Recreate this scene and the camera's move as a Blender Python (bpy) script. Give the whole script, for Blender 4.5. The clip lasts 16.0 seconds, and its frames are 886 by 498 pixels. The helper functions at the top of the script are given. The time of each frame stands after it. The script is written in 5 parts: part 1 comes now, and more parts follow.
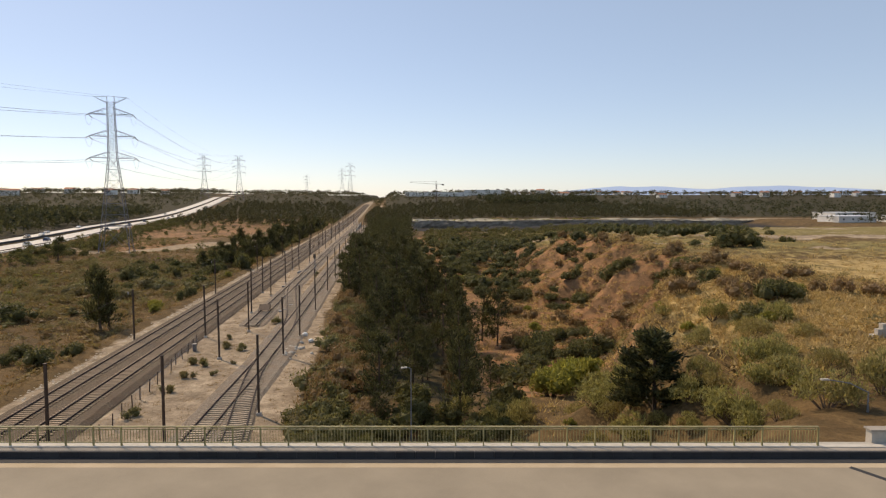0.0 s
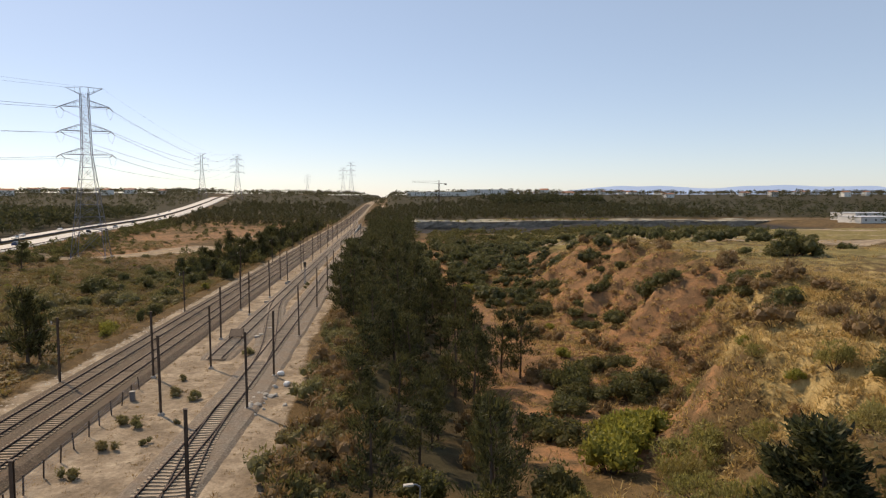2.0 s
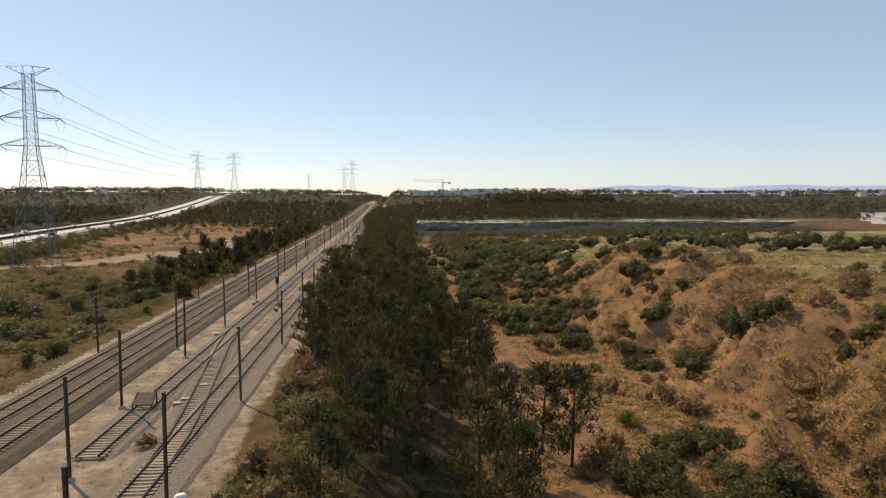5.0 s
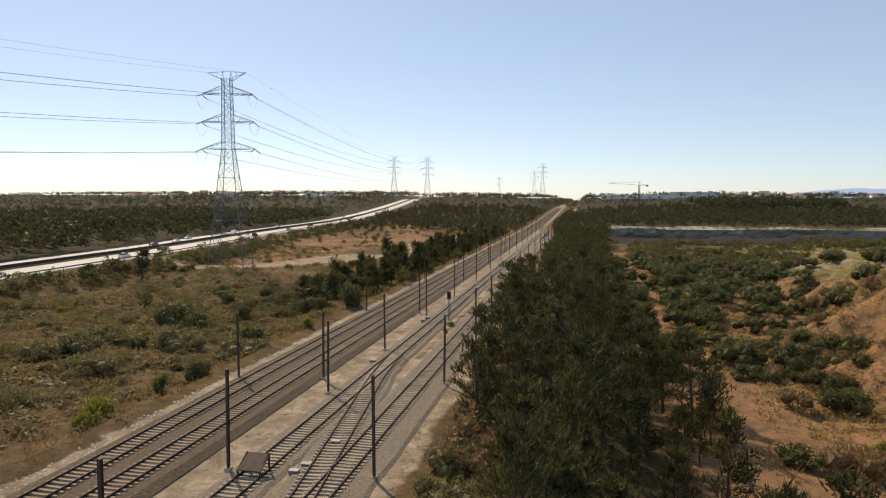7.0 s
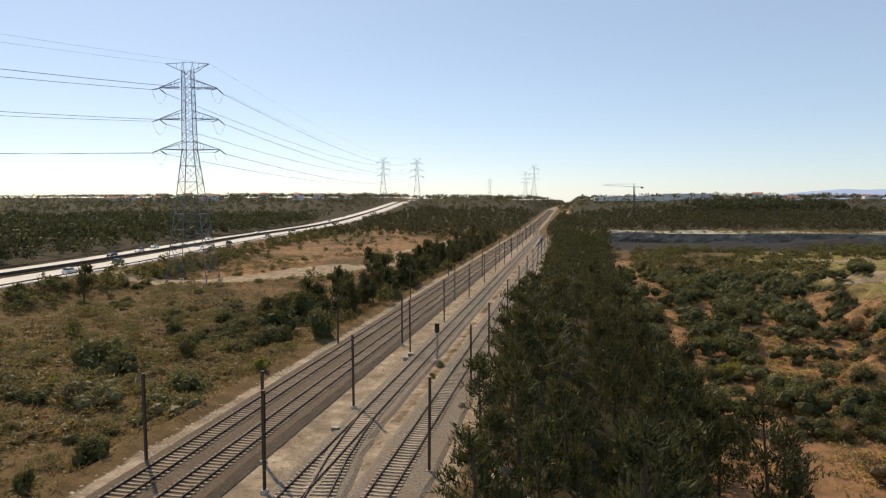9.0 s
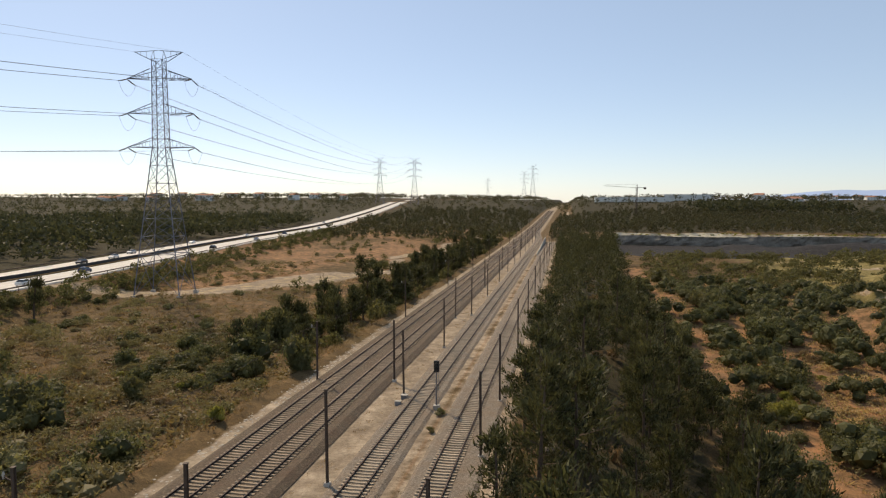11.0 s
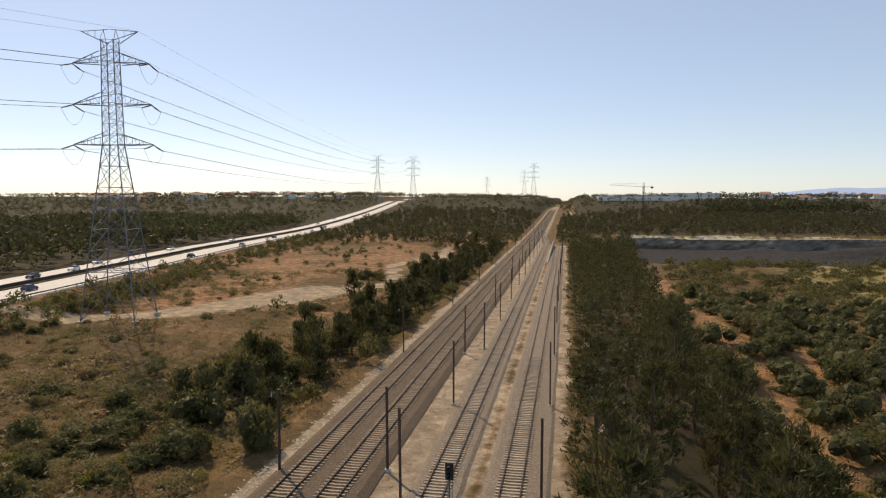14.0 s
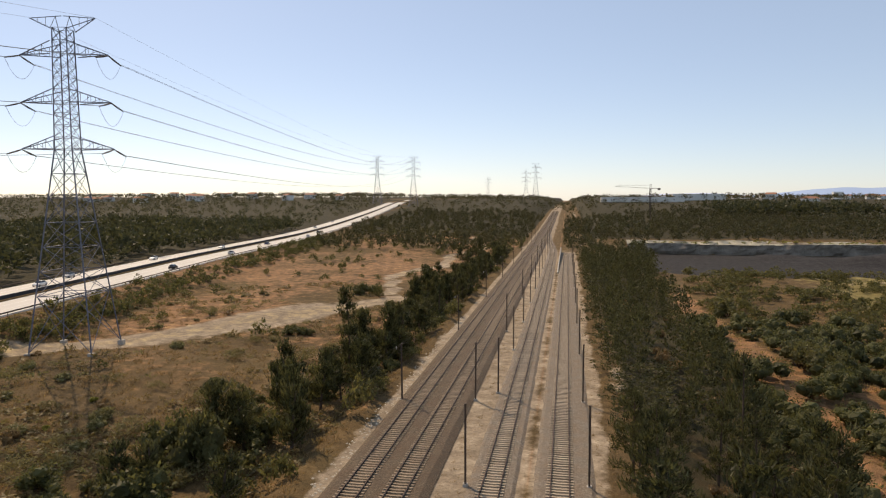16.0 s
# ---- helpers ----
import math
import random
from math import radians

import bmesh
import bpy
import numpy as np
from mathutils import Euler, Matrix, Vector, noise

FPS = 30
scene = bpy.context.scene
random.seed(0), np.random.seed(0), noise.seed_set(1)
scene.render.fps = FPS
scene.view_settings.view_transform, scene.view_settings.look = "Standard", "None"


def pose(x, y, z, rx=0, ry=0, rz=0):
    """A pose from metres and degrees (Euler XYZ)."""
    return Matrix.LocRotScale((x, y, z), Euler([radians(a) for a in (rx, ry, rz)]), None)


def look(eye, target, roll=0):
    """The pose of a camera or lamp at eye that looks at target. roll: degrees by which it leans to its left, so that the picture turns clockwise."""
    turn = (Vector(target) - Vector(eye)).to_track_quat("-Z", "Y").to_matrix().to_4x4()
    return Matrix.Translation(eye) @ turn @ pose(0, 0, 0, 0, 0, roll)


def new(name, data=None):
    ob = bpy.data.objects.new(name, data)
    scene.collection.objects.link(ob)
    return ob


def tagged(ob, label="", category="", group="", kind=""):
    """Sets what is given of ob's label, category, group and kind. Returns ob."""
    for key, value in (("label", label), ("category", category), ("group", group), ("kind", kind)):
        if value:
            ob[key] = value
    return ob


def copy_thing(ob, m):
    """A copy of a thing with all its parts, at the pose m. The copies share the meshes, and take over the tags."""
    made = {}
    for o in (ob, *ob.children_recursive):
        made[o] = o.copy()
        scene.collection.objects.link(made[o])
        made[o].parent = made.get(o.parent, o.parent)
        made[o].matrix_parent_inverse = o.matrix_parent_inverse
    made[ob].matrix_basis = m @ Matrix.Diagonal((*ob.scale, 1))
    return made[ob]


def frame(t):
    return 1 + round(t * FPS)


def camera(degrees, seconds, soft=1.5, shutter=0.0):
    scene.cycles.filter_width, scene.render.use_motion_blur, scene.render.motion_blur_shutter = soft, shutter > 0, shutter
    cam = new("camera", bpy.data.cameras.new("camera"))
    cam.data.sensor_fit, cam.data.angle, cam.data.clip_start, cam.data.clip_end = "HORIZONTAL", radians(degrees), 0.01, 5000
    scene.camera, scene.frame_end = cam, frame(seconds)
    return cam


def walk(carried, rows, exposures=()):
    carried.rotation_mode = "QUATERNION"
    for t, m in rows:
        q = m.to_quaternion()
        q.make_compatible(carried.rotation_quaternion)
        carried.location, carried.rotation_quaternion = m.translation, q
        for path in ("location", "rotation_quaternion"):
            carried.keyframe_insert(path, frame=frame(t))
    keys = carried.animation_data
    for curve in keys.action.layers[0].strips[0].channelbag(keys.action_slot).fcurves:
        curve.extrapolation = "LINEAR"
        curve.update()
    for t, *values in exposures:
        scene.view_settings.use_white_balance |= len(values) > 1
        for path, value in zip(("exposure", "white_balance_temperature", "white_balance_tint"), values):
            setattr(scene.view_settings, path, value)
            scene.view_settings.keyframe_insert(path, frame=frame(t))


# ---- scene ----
cam = camera(68.8, 16.0, 1.2)
METRES, EYE, TILT, LEAN, TURN = 156.6, 21.0, -4.6, 0.0, -5.045
ROWS = [
    (0.0, 0.0, 0.0, 0.0, 0.0, 0.0, -0.0),
    (0.5, -0.002, 0.0335, 0.0031, 0.08, -0.06, -0.01),
    (1.0, -0.0044, 0.0678, 0.0057, 0.1, -0.09, -0.02),
    (1.5, -0.0068, 0.1028, 0.0085, 0.14, -0.06, 0.02),
    (2.0, -0.0091, 0.1376, 0.0123, 0.15, -0.03, 0.03),
    (2.5, -0.0107, 0.1719, 0.0157, 0.16, 0.03, 0.03),
    (3.0, -0.0116, 0.2064, 0.0184, 0.28, 0.04, 0.0),
    (3.2, -0.0121, 0.2208, 0.0193, 0.32, 0.03, -0.03),
    (4.0, -0.0141, 0.2783, 0.0230, 0.32, -0.02, -0.03),
    (4.8, -0.0161, 0.3359, 0.0268, 0.32, -0.06, -0.03),
    (5.0, -0.0166, 0.3502, 0.0277, 0.40, -0.07, -0.03),
    (5.1, -0.0169, 0.3574, 0.0281, 0.75, -0.08, -0.06),
    (5.2, -0.0171, 0.3646, 0.0286, 1.95, -0.08, -0.15),
    (5.3, -0.0174, 0.3718, 0.0291, 3.80, -0.09, -0.30),
    (5.4, -0.0176, 0.3790, 0.0295, 6.80, -0.09, -0.54),
    (5.5, -0.0179, 0.3862, 0.03, 9.96, -0.1, -0.77),
    (5.6, -0.0185, 0.3932, 0.0305, 12.70, -0.10, -1.01),
    (5.7, -0.0191, 0.4001, 0.0311, 14.90, -0.10, -1.21),
    (5.8, -0.0196, 0.4071, 0.0316, 16.20, -0.10, -1.33),
    (5.9, -0.0202, 0.4140, 0.0322, 16.95, -0.10, -1.39),
    (6.0, -0.0208, 0.421, 0.0327, 17.23, -0.09, -1.42),
    (6.5, -0.0259, 0.4548, 0.0346, 17.22, -0.02, -1.49),
    (7.0, -0.0331, 0.488, 0.0368, 16.99, 0.04, -1.47),
    (7.5, -0.0415, 0.5212, 0.0393, 16.7, 0.13, -1.42),
    (8.0, -0.0504, 0.553, 0.044, 16.49, 0.16, -1.32),
    (8.5, -0.0592, 0.5842, 0.0495, 16.29, 0.17, -1.27),
    (9.0, -0.0682, 0.6137, 0.0549, 16.16, 0.2, -1.27),
    (11.5, -0.1087, 0.7396, 0.0729, 15.91, 0.16, -1.37),
    (12.0, -0.1169, 0.7638, 0.0763, 15.88, 0.12, -1.34),
    (12.5, -0.1251, 0.7873, 0.0801, 15.81, 0.08, -1.33),
    (13.0, -0.1338, 0.8112, 0.0843, 15.82, 0.05, -1.32),
    (13.5, -0.1425, 0.8357, 0.0887, 15.81, 0.02, -1.3),
    (14.0, -0.1513, 0.8608, 0.0932, 15.8, -0.0, -1.31),
    (14.5, -0.1602, 0.8863, 0.098, 15.83, -0.0, -1.31),
    (15.0, -0.1688, 0.9124, 0.1033, 15.87, -0.02, -1.3),
    (15.5, -0.1774, 0.9391, 0.1091, 15.88, -0.02, -1.24),
    (16.0, -0.1867, 0.966, 0.1156, 15.84, -0.02, -1.26),
]
walk(cam, [(t, pose(0, 0, EYE, TILT, LEAN, TURN) @ pose(METRES * x, METRES * y, METRES * z, 90 + pitch, roll, yaw)) for t, x, y, z, yaw, pitch, roll in ROWS], [(0.0, 0.0, 7050, 16), (3.2, 0.0, 7050, 15), (6.0, 0.0, 6950, 12), (9.2, 0.0, 6900, 12), (12.0, 0.0, 7050, 14), (16.0, 0.0, 7150, 16)])

# ---- light ----
SUN_AZ, SUN_EL = 319.0, 44.0  # degrees clockwise from +y, and above the horizon
world = bpy.data.worlds.new("sky")
scene.world = world
world.use_nodes = True
wn = world.node_tree
sky = wn.nodes.new("ShaderNodeTexSky")
sky.sky_type = "NISHITA"
sky.sun_disc = False
sky.sun_elevation, sky.sun_rotation = radians(SUN_EL), radians(SUN_AZ)
sky.altitude, sky.air_density, sky.dust_density, sky.ozone_density = 50, 0.8, 0.3, 1.6
haze = wn.nodes.new("ShaderNodeHueSaturation")  # pale summer sky
haze.inputs["Saturation"].default_value = 1.0
wn.links.new(sky.outputs[0], haze.inputs["Color"])
veil = wn.nodes.new("ShaderNodeMix")  # bright blue summer haze over the whole sky
veil.data_type, veil.blend_type = "RGBA", "MULTIPLY"
veil.inputs[0].default_value = 1.0
veil.inputs[7].default_value = (0.66, 0.64, 0.66, 1)
wn.links.new(haze.outputs[0], veil.inputs[6])
glare = wn.nodes.new("ShaderNodeMix")
glare.data_type, glare.blend_type = "RGBA", "ADD"
glare.inputs[0].default_value = 1.0
glare.inputs[7].default_value = (1.6, 2.12, 2.5, 1)
wn.links.new(veil.outputs[2], glare.inputs[6])
wn.links.new(glare.outputs[2], wn.nodes["Background"].inputs[0])
wn.nodes["Background"].inputs[1].default_value = 0.127
sun = new("sun", bpy.data.lights.new("sun", "SUN"))
sun.data.energy, sun.data.angle, sun.data.color = 4.0, radians(0.53), (1.0, 0.84, 0.61)
az, el = radians(SUN_AZ), radians(SUN_EL)
sun.matrix_world = look((0, 0, 200), Vector((0, 0, 200)) - Vector((math.sin(az) * math.cos(el), math.cos(az) * math.cos(el), math.sin(el))))


# ---- node helpers and materials ----
def ramp(nt, src, stops):
    r = nt.nodes.new("ShaderNodeValToRGB")
    while len(r.color_ramp.elements) < len(stops):
        r.color_ramp.elements.new(0.5)
    for e, (p, c) in zip(r.color_ramp.elements, stops):
        e.position, e.color = p, (*c, 1)
    nt.links.new(src, r.inputs[0])
    return r.outputs[0]


def noise_tex(nt, scale, detail=4.0, rough=0.55, coord=None, distort=0.0):
    n = nt.nodes.new("ShaderNodeTexNoise")
    n.inputs["Scale"].default_value, n.inputs["Detail"].default_value = scale, detail
    n.inputs["Roughness"].default_value, n.inputs["Distortion"].default_value = rough, distort
    nt.links.new(coord or world_pos(nt), n.inputs["Vector"])
    return n.outputs["Fac"]


def world_pos(nt):
    for n in nt.nodes:
        if n.bl_idname == "ShaderNodeNewGeometry":
            return n.outputs["Position"]
    return nt.nodes.new("ShaderNodeNewGeometry").outputs["Position"]


def mix(nt, a, b, fac, mode="MIX"):
    m = nt.nodes.new("ShaderNodeMix")
    m.data_type, m.blend_type = "RGBA", mode
    for v, s in ((fac, m.inputs[0]), (a, m.inputs[6]), (b, m.inputs[7])):
        if isinstance(v, (int, float)):
            s.default_value = v
        elif isinstance(v, tuple):
            s.default_value = (*v, 1)
        else:
            nt.links.new(v, s)
    return m.outputs[2]


def math_node(nt, op, a, b, clamp=False):
    m = nt.nodes.new("ShaderNodeMath")
    m.operation, m.use_clamp = op, clamp
    for v, s in ((a, m.inputs[0]), (b, m.inputs[1])):
        if isinstance(v, (int, float)):
            s.default_value = v
        else:
            nt.links.new(v, s)
    return m.outputs[0]


def bump(nt, bsdf, height, strength, distance):
    b = nt.nodes.new("ShaderNodeBump")
    b.inputs["Strength"].default_value, b.inputs["Distance"].default_value = strength, distance
    nt.links.new(height, b.inputs["Height"])
    nt.links.new(b.outputs[0], bsdf.inputs["Normal"])


def material(name):
    m = bpy.data.materials.new(name)
    m.use_nodes = True
    return m, m.node_tree, m.node_tree.nodes["Principled BSDF"]


def plain(name, c1, c2, rough=0.7, metal=0.0, scale=3.0, fine=40.0, relief=0.3, dist=0.01):
    """A worn surface: two colours mixed at two scales, with a little relief."""
    m, nt, b = material(name)
    big, small = noise_tex(nt, scale), noise_tex(nt, fine, 3)
    col = mix(nt, ramp(nt, big, [(0.3, c1), (0.7, c2)]), ramp(nt, small, [(0.3, c1), (0.75, c2)]), 0.4)
    oi = nt.nodes.new("ShaderNodeObjectInfo")
    col = mix(nt, col, ramp(nt, oi.outputs["Random"], [(0.0, (0.82, 0.82, 0.82)), (1.0, (1.15, 1.15, 1.15))]), 1.0, "MULTIPLY")
    nt.links.new(col, b.inputs["Base Color"])
    b.inputs["Roughness"].default_value, b.inputs["Metallic"].default_value = rough, metal
    bump(nt, b, small, relief, dist)
    return m


def foliage(name, dark, light, dry, dry_amount=0.25, glow=0.35):
    """Leaves: colour varies leaf by leaf, plant by plant and over the land; some light passes through."""
    m, nt, b = material(name)
    geo = world_pos(nt).node
    oi = nt.nodes.new("ShaderNodeObjectInfo")
    leaf = ramp(nt, geo.outputs["Random Per Island"], [(0.0, dark), (1.0, light)])
    land = math_node(nt, "ADD", noise_tex(nt, 0.13, 3), math_node(nt, "MULTIPLY", oi.outputs["Random"], 0.5))
    col = mix(nt, leaf, dry, ramp(nt, land, [(0.62, (0, 0, 0)), (1.05, (dry_amount,) * 3)]))
    nt.links.new(col, b.inputs["Base Color"])
    b.inputs["Roughness"].default_value = 0.6
    b.inputs["Specular IOR Level"].default_value = 0.25
    tr = nt.nodes.new("ShaderNodeBsdfTranslucent")
    nt.links.new(mix(nt, col, (1.0, 0.95, 0.5), 0.5, "MULTIPLY"), tr.inputs[0])
    ms = nt.nodes.new("ShaderNodeMixShader")
    ms.inputs[0].default_value = glow
    nt.links.new(b.outputs[0], ms.inputs[1])
    nt.links.new(tr.outputs[0], ms.inputs[2])
    nt.links.new(ms.outputs[0], nt.nodes["Material Output"].inputs[0])
    return m


def ground_material():
    m, nt, b = material("dry_ground")
    at = nt.nodes.new("ShaderNodeVertexColor")
    at.layer_name = "soil"
    sep = nt.nodes.new("ShaderNodeSeparateColor")
    nt.links.new(at.outputs[0], sep.inputs[0])
    coal = nt.nodes.new("ShaderNodeVertexColor")
    coal.layer_name = "coal"
    csep = nt.nodes.new("ShaderNodeSeparateColor")
    nt.links.new(coal.outputs[0], csep.inputs[0])
    big, mid, fine = noise_tex(nt, 0.045, 5), noise_tex(nt, 0.35, 6, 0.7), noise_tex(nt, 2.6, 6, 0.8)
    grass = mix(nt, ramp(nt, big, [(0.3, (0.085, 0.064, 0.034)), (0.55, (0.155, 0.102, 0.047)), (0.75, (0.13, 0.108, 0.048))]),
                ramp(nt, mid, [(0.3, (0.05, 0.042, 0.024)), (0.5, (0.12, 0.08, 0.04)), (0.7, (0.26, 0.18, 0.09))]), 0.55)
    grass = mix(nt, grass, ramp(nt, fine, [(0.3, (0.6, 0.58, 0.55)), (0.7, (1.35, 1.3, 1.25))]), 0.8, "MULTIPLY")

    def edge(channel, spread=0.5):
        v = math_node(nt, "ADD", channel, math_node(nt, "MULTIPLY", math_node(nt, "SUBTRACT", mid, 0.5), spread))
        return math_node(nt, "MULTIPLY", math_node(nt, "SUBTRACT", v, 0.38), 4.0, True)

    green = ramp(nt, mid, [(0.3, (0.13, 0.11, 0.042)), (0.7, (0.34, 0.28, 0.11))])
    col = mix(nt, grass, green, math_node(nt, "MULTIPLY", edge(sep.outputs[2], 1.2), 0.75))
    orange = mix(nt, ramp(nt, mid, [(0.3, (0.14, 0.086, 0.05)), (0.5, (0.26, 0.15, 0.078)), (0.68, (0.4, 0.205, 0.098))]), ramp(nt, fine, [(0.3, (0.65, 0.65, 0.65)), (0.7, (1.25, 1.25, 1.25))]), 0.7, "MULTIPLY")
    col = mix(nt, col, orange, edge(sep.outputs[1], 1.1))
    sand = mix(nt, ramp(nt, mid, [(0.25, (0.17, 0.128, 0.088)), (0.5, (0.32, 0.25, 0.175)), (0.72, (0.56, 0.45, 0.325))]), ramp(nt, fine, [(0.28, (0.55, 0.54, 0.52)), (0.5, (0.95, 0.95, 0.95)), (0.72, (1.25, 1.25, 1.25))]), 0.8, "MULTIPLY")
    col = mix(nt, col, sand, edge(sep.outputs[0], 0.7))
    straw = mix(nt, ramp(nt, mid, [(0.28, (0.21, 0.145, 0.062)), (0.5, (0.4, 0.285, 0.125)), (0.72, (0.56, 0.42, 0.2))]), ramp(nt, fine, [(0.3, (0.7, 0.68, 0.64)), (0.7, (1.25, 1.25, 1.22))]), 0.8, "MULTIPLY")
    col = mix(nt, col, straw, edge(csep.outputs[1], 0.9))
    # darker brown ground, mixed in by the third channel
    dark_floor = ramp(nt, mid, [(0.3, (0.03, 0.026, 0.016)), (0.7, (0.075, 0.064, 0.034))])
    col = mix(nt, col, dark_floor, edge(csep.outputs[2], 0.7))
    dark = ramp(nt, mid, [(0.3, (0.02, 0.019, 0.02)), (0.7, (0.06, 0.056, 0.054))])
    col = mix(nt, col, dark, edge(csep.outputs[0], 0.4))
    nt.links.new(col, b.inputs["Base Color"])
    b.inputs["Roughness"].default_value = 0.95
    b.inputs["Specular IOR Level"].default_value = 0.1
    bump(nt, b, math_node(nt, "ADD", mid, math_node(nt, "MULTIPLY", fine, 0.5)), 0.9, 0.35)
    return m


def ballast_material(name, c1, c2, rust, centres, stain, amount):
    m, nt, b = material(name)
    stone = nt.nodes.new("ShaderNodeTexVoronoi")
    stone.inputs["Scale"].default_value = 9.0
    nt.links.new(world_pos(nt), stone.inputs["Vector"])
    big = noise_tex(nt, 0.5, 4)
    col = mix(nt, c1, c2, stone.outputs["Color"])
    col = mix(nt, col, rust, ramp(nt, big, [(0.35, (0, 0, 0)), (0.75, (0.8, 0.8, 0.8))]))
    col = mix(nt, col, ramp(nt, noise_tex(nt, 3.5, 6, 0.85), [(0.3, (0.5, 0.5, 0.5)), (0.5, (0.95, 0.95, 0.95)), (0.7, (1.5, 1.5, 1.5))]), 0.9, "MULTIPLY")
    # rust that has washed off the rails of the straight tracks
    xyz = nt.nodes.new("ShaderNodeSeparateXYZ")
    nt.links.new(world_pos(nt), xyz.inputs[0])
    near = 9.0
    for c in centres:
        off = math_node(nt, "ABSOLUTE", math_node(nt, "SUBTRACT", math_node(nt, "ABSOLUTE", math_node(nt, "SUBTRACT", xyz.outputs[0], c), 0.0), 0.874), 0.0)
        near = math_node(nt, "MINIMUM", off, near)
    wash = math_node(nt, "MULTIPLY", math_node(nt, "SUBTRACT", 0.5, near), 2.6, True)
    wash = math_node(nt, "MULTIPLY", wash, math_node(nt, "MULTIPLY", math_node(nt, "SUBTRACT", xyz.outputs[1], 96.0), 0.05, True) if len(centres) < 2 or centres[0] > -30 else 1.0)
    col = mix(nt, col, stain, math_node(nt, "MULTIPLY", wash, amount))
    nt.links.new(col, b.inputs["Base Color"])
    b.inputs["Roughness"].default_value = 0.9
    bump(nt, b, stone.outputs["Distance"], 1.0, 0.08)
    return m


GROUND = ground_material()
BALLAST_DARK = ballast_material("brown_ballast", (0.05, 0.035, 0.021), (0.17, 0.122, 0.074), (0.1, 0.056, 0.029), (-34.88, -30.76), (0.05, 0.026, 0.015), 0.85)
BALLAST_GREY = ballast_material("grey_ballast", (0.125, 0.102, 0.078), (0.28, 0.235, 0.18), (0.21, 0.142, 0.088), (-22.4, -16.03), (0.09, 0.054, 0.032), 0.6)
SLEEPER = plain("concrete_sleeper", (0.27, 0.21, 0.15), (0.44, 0.355, 0.26), 0.9)
SLEEPER_OLD = plain("stained_sleeper", (0.21, 0.152, 0.1), (0.37, 0.28, 0.19), 0.9)
RAIL = plain("rusty_rail", (0.022, 0.012, 0.008), (0.05, 0.027, 0.018), 0.9, 0.0)
RAIL_HEAD = plain("worn_rail_head", (0.04, 0.022, 0.015), (0.085, 0.048, 0.034), 0.8, 0.0)
POLE = plain("weathered_steel", (0.05, 0.033, 0.023), (0.11, 0.075, 0.054), 0.75, 0.15)
GALV = plain("galvanised_steel", (0.16, 0.17, 0.19), (0.28, 0.29, 0.31), 0.5, 0.6)
CONCRETE = plain("concrete", (0.33, 0.3, 0.26), (0.5, 0.46, 0.4), 0.9)
PALE_CONCRETE = plain("pale_concrete", (0.36, 0.335, 0.29), (0.54, 0.5, 0.44), 0.9)
ASPHALT = plain("sunlit_asphalt", (0.2, 0.168, 0.122), (0.3, 0.252, 0.185), 0.9, 0, 0.35, 25, 0.3, 0.01)
DARK_GREY = plain("dark_grey", (0.02, 0.02, 0.022), (0.04, 0.04, 0.042), 0.9, 0, 1.0, 30)
ROAD_PALE = plain("pale_motorway_asphalt", (0.5, 0.46, 0.41), (0.62, 0.58, 0.52), 0.85, 0, 0.1, 8)
PAINT_WHITE = plain("white_paint", (0.7, 0.7, 0.68), (0.8, 0.8, 0.78), 0.6)
RAILING = plain("olive_painted_steel", (0.26, 0.22, 0.09), (0.4, 0.34, 0.16), 0.5)
FOOTWAY = plain("worn_footway", (0.22, 0.195, 0.165), (0.34, 0.3, 0.25), 0.9, 0, 0.8, 18)
DUST = plain("sandy_road_edge", (0.36, 0.28, 0.18), (0.5, 0.4, 0.28), 0.95, 0, 0.5, 12)
BARK = plain("pine_bark", (0.06, 0.04, 0.03), (0.13, 0.09, 0.06), 0.95)
NEEDLES = foliage("pine_needles", (0.018, 0.021, 0.009), (0.125, 0.124, 0.05), (0.13, 0.11, 0.045), 0.2, 0.38)
LEAF_DARK = foliage("dark_evergreen_leaves", (0.045, 0.05, 0.02), (0.19, 0.185, 0.072), (0.16, 0.13, 0.055), 0.35, 0.5)
LEAF_GREY = foliage("grey_green_leaves", (0.1, 0.098, 0.045), (0.31, 0.28, 0.12), (0.22, 0.165, 0.08), 0.6, 0.45)
LEAF_OLIVE = foliage("olive_broom_twigs", (0.15, 0.14, 0.05), (0.42, 0.38, 0.14), (0.32, 0.22, 0.1), 0.5, 0.5)
LEAF_YELLOW = foliage("yellow_green_leaves", (0.14, 0.15, 0.03), (0.4, 0.37, 0.085), (0.2, 0.16, 0.05), 0.4, 0.5)
LEAF_DRY = foliage("dry_brown_stems", (0.13, 0.088, 0.044), (0.34, 0.225, 0.105), (0.3, 0.19, 0.095), 0.6)
STRAW = foliage("straw_tussocks", (0.28, 0.2, 0.092), (0.64, 0.475, 0.225), (0.44, 0.28, 0.13), 0.4, 0.5)
STRAW_BROWN = foliage("brown_dry_grass", (0.15, 0.098, 0.05), (0.38, 0.26, 0.125), (0.3, 0.17, 0.085), 0.6, 0.45)
HEATH = foliage("dry_heath_twigs", (0.13, 0.1, 0.045), (0.3, 0.235, 0.1), (0.27, 0.18, 0.08), 0.7, 0.4)
FOREST = foliage("far_wood_leaves", (0.03, 0.034, 0.017), (0.1, 0.1, 0.048), (0.1, 0.078, 0.04), 0.4, 0.45)
WHITE_WALL = plain("white_render", (0.62, 0.6, 0.56), (0.78, 0.77, 0.74), 0.9, 0, 0.3)
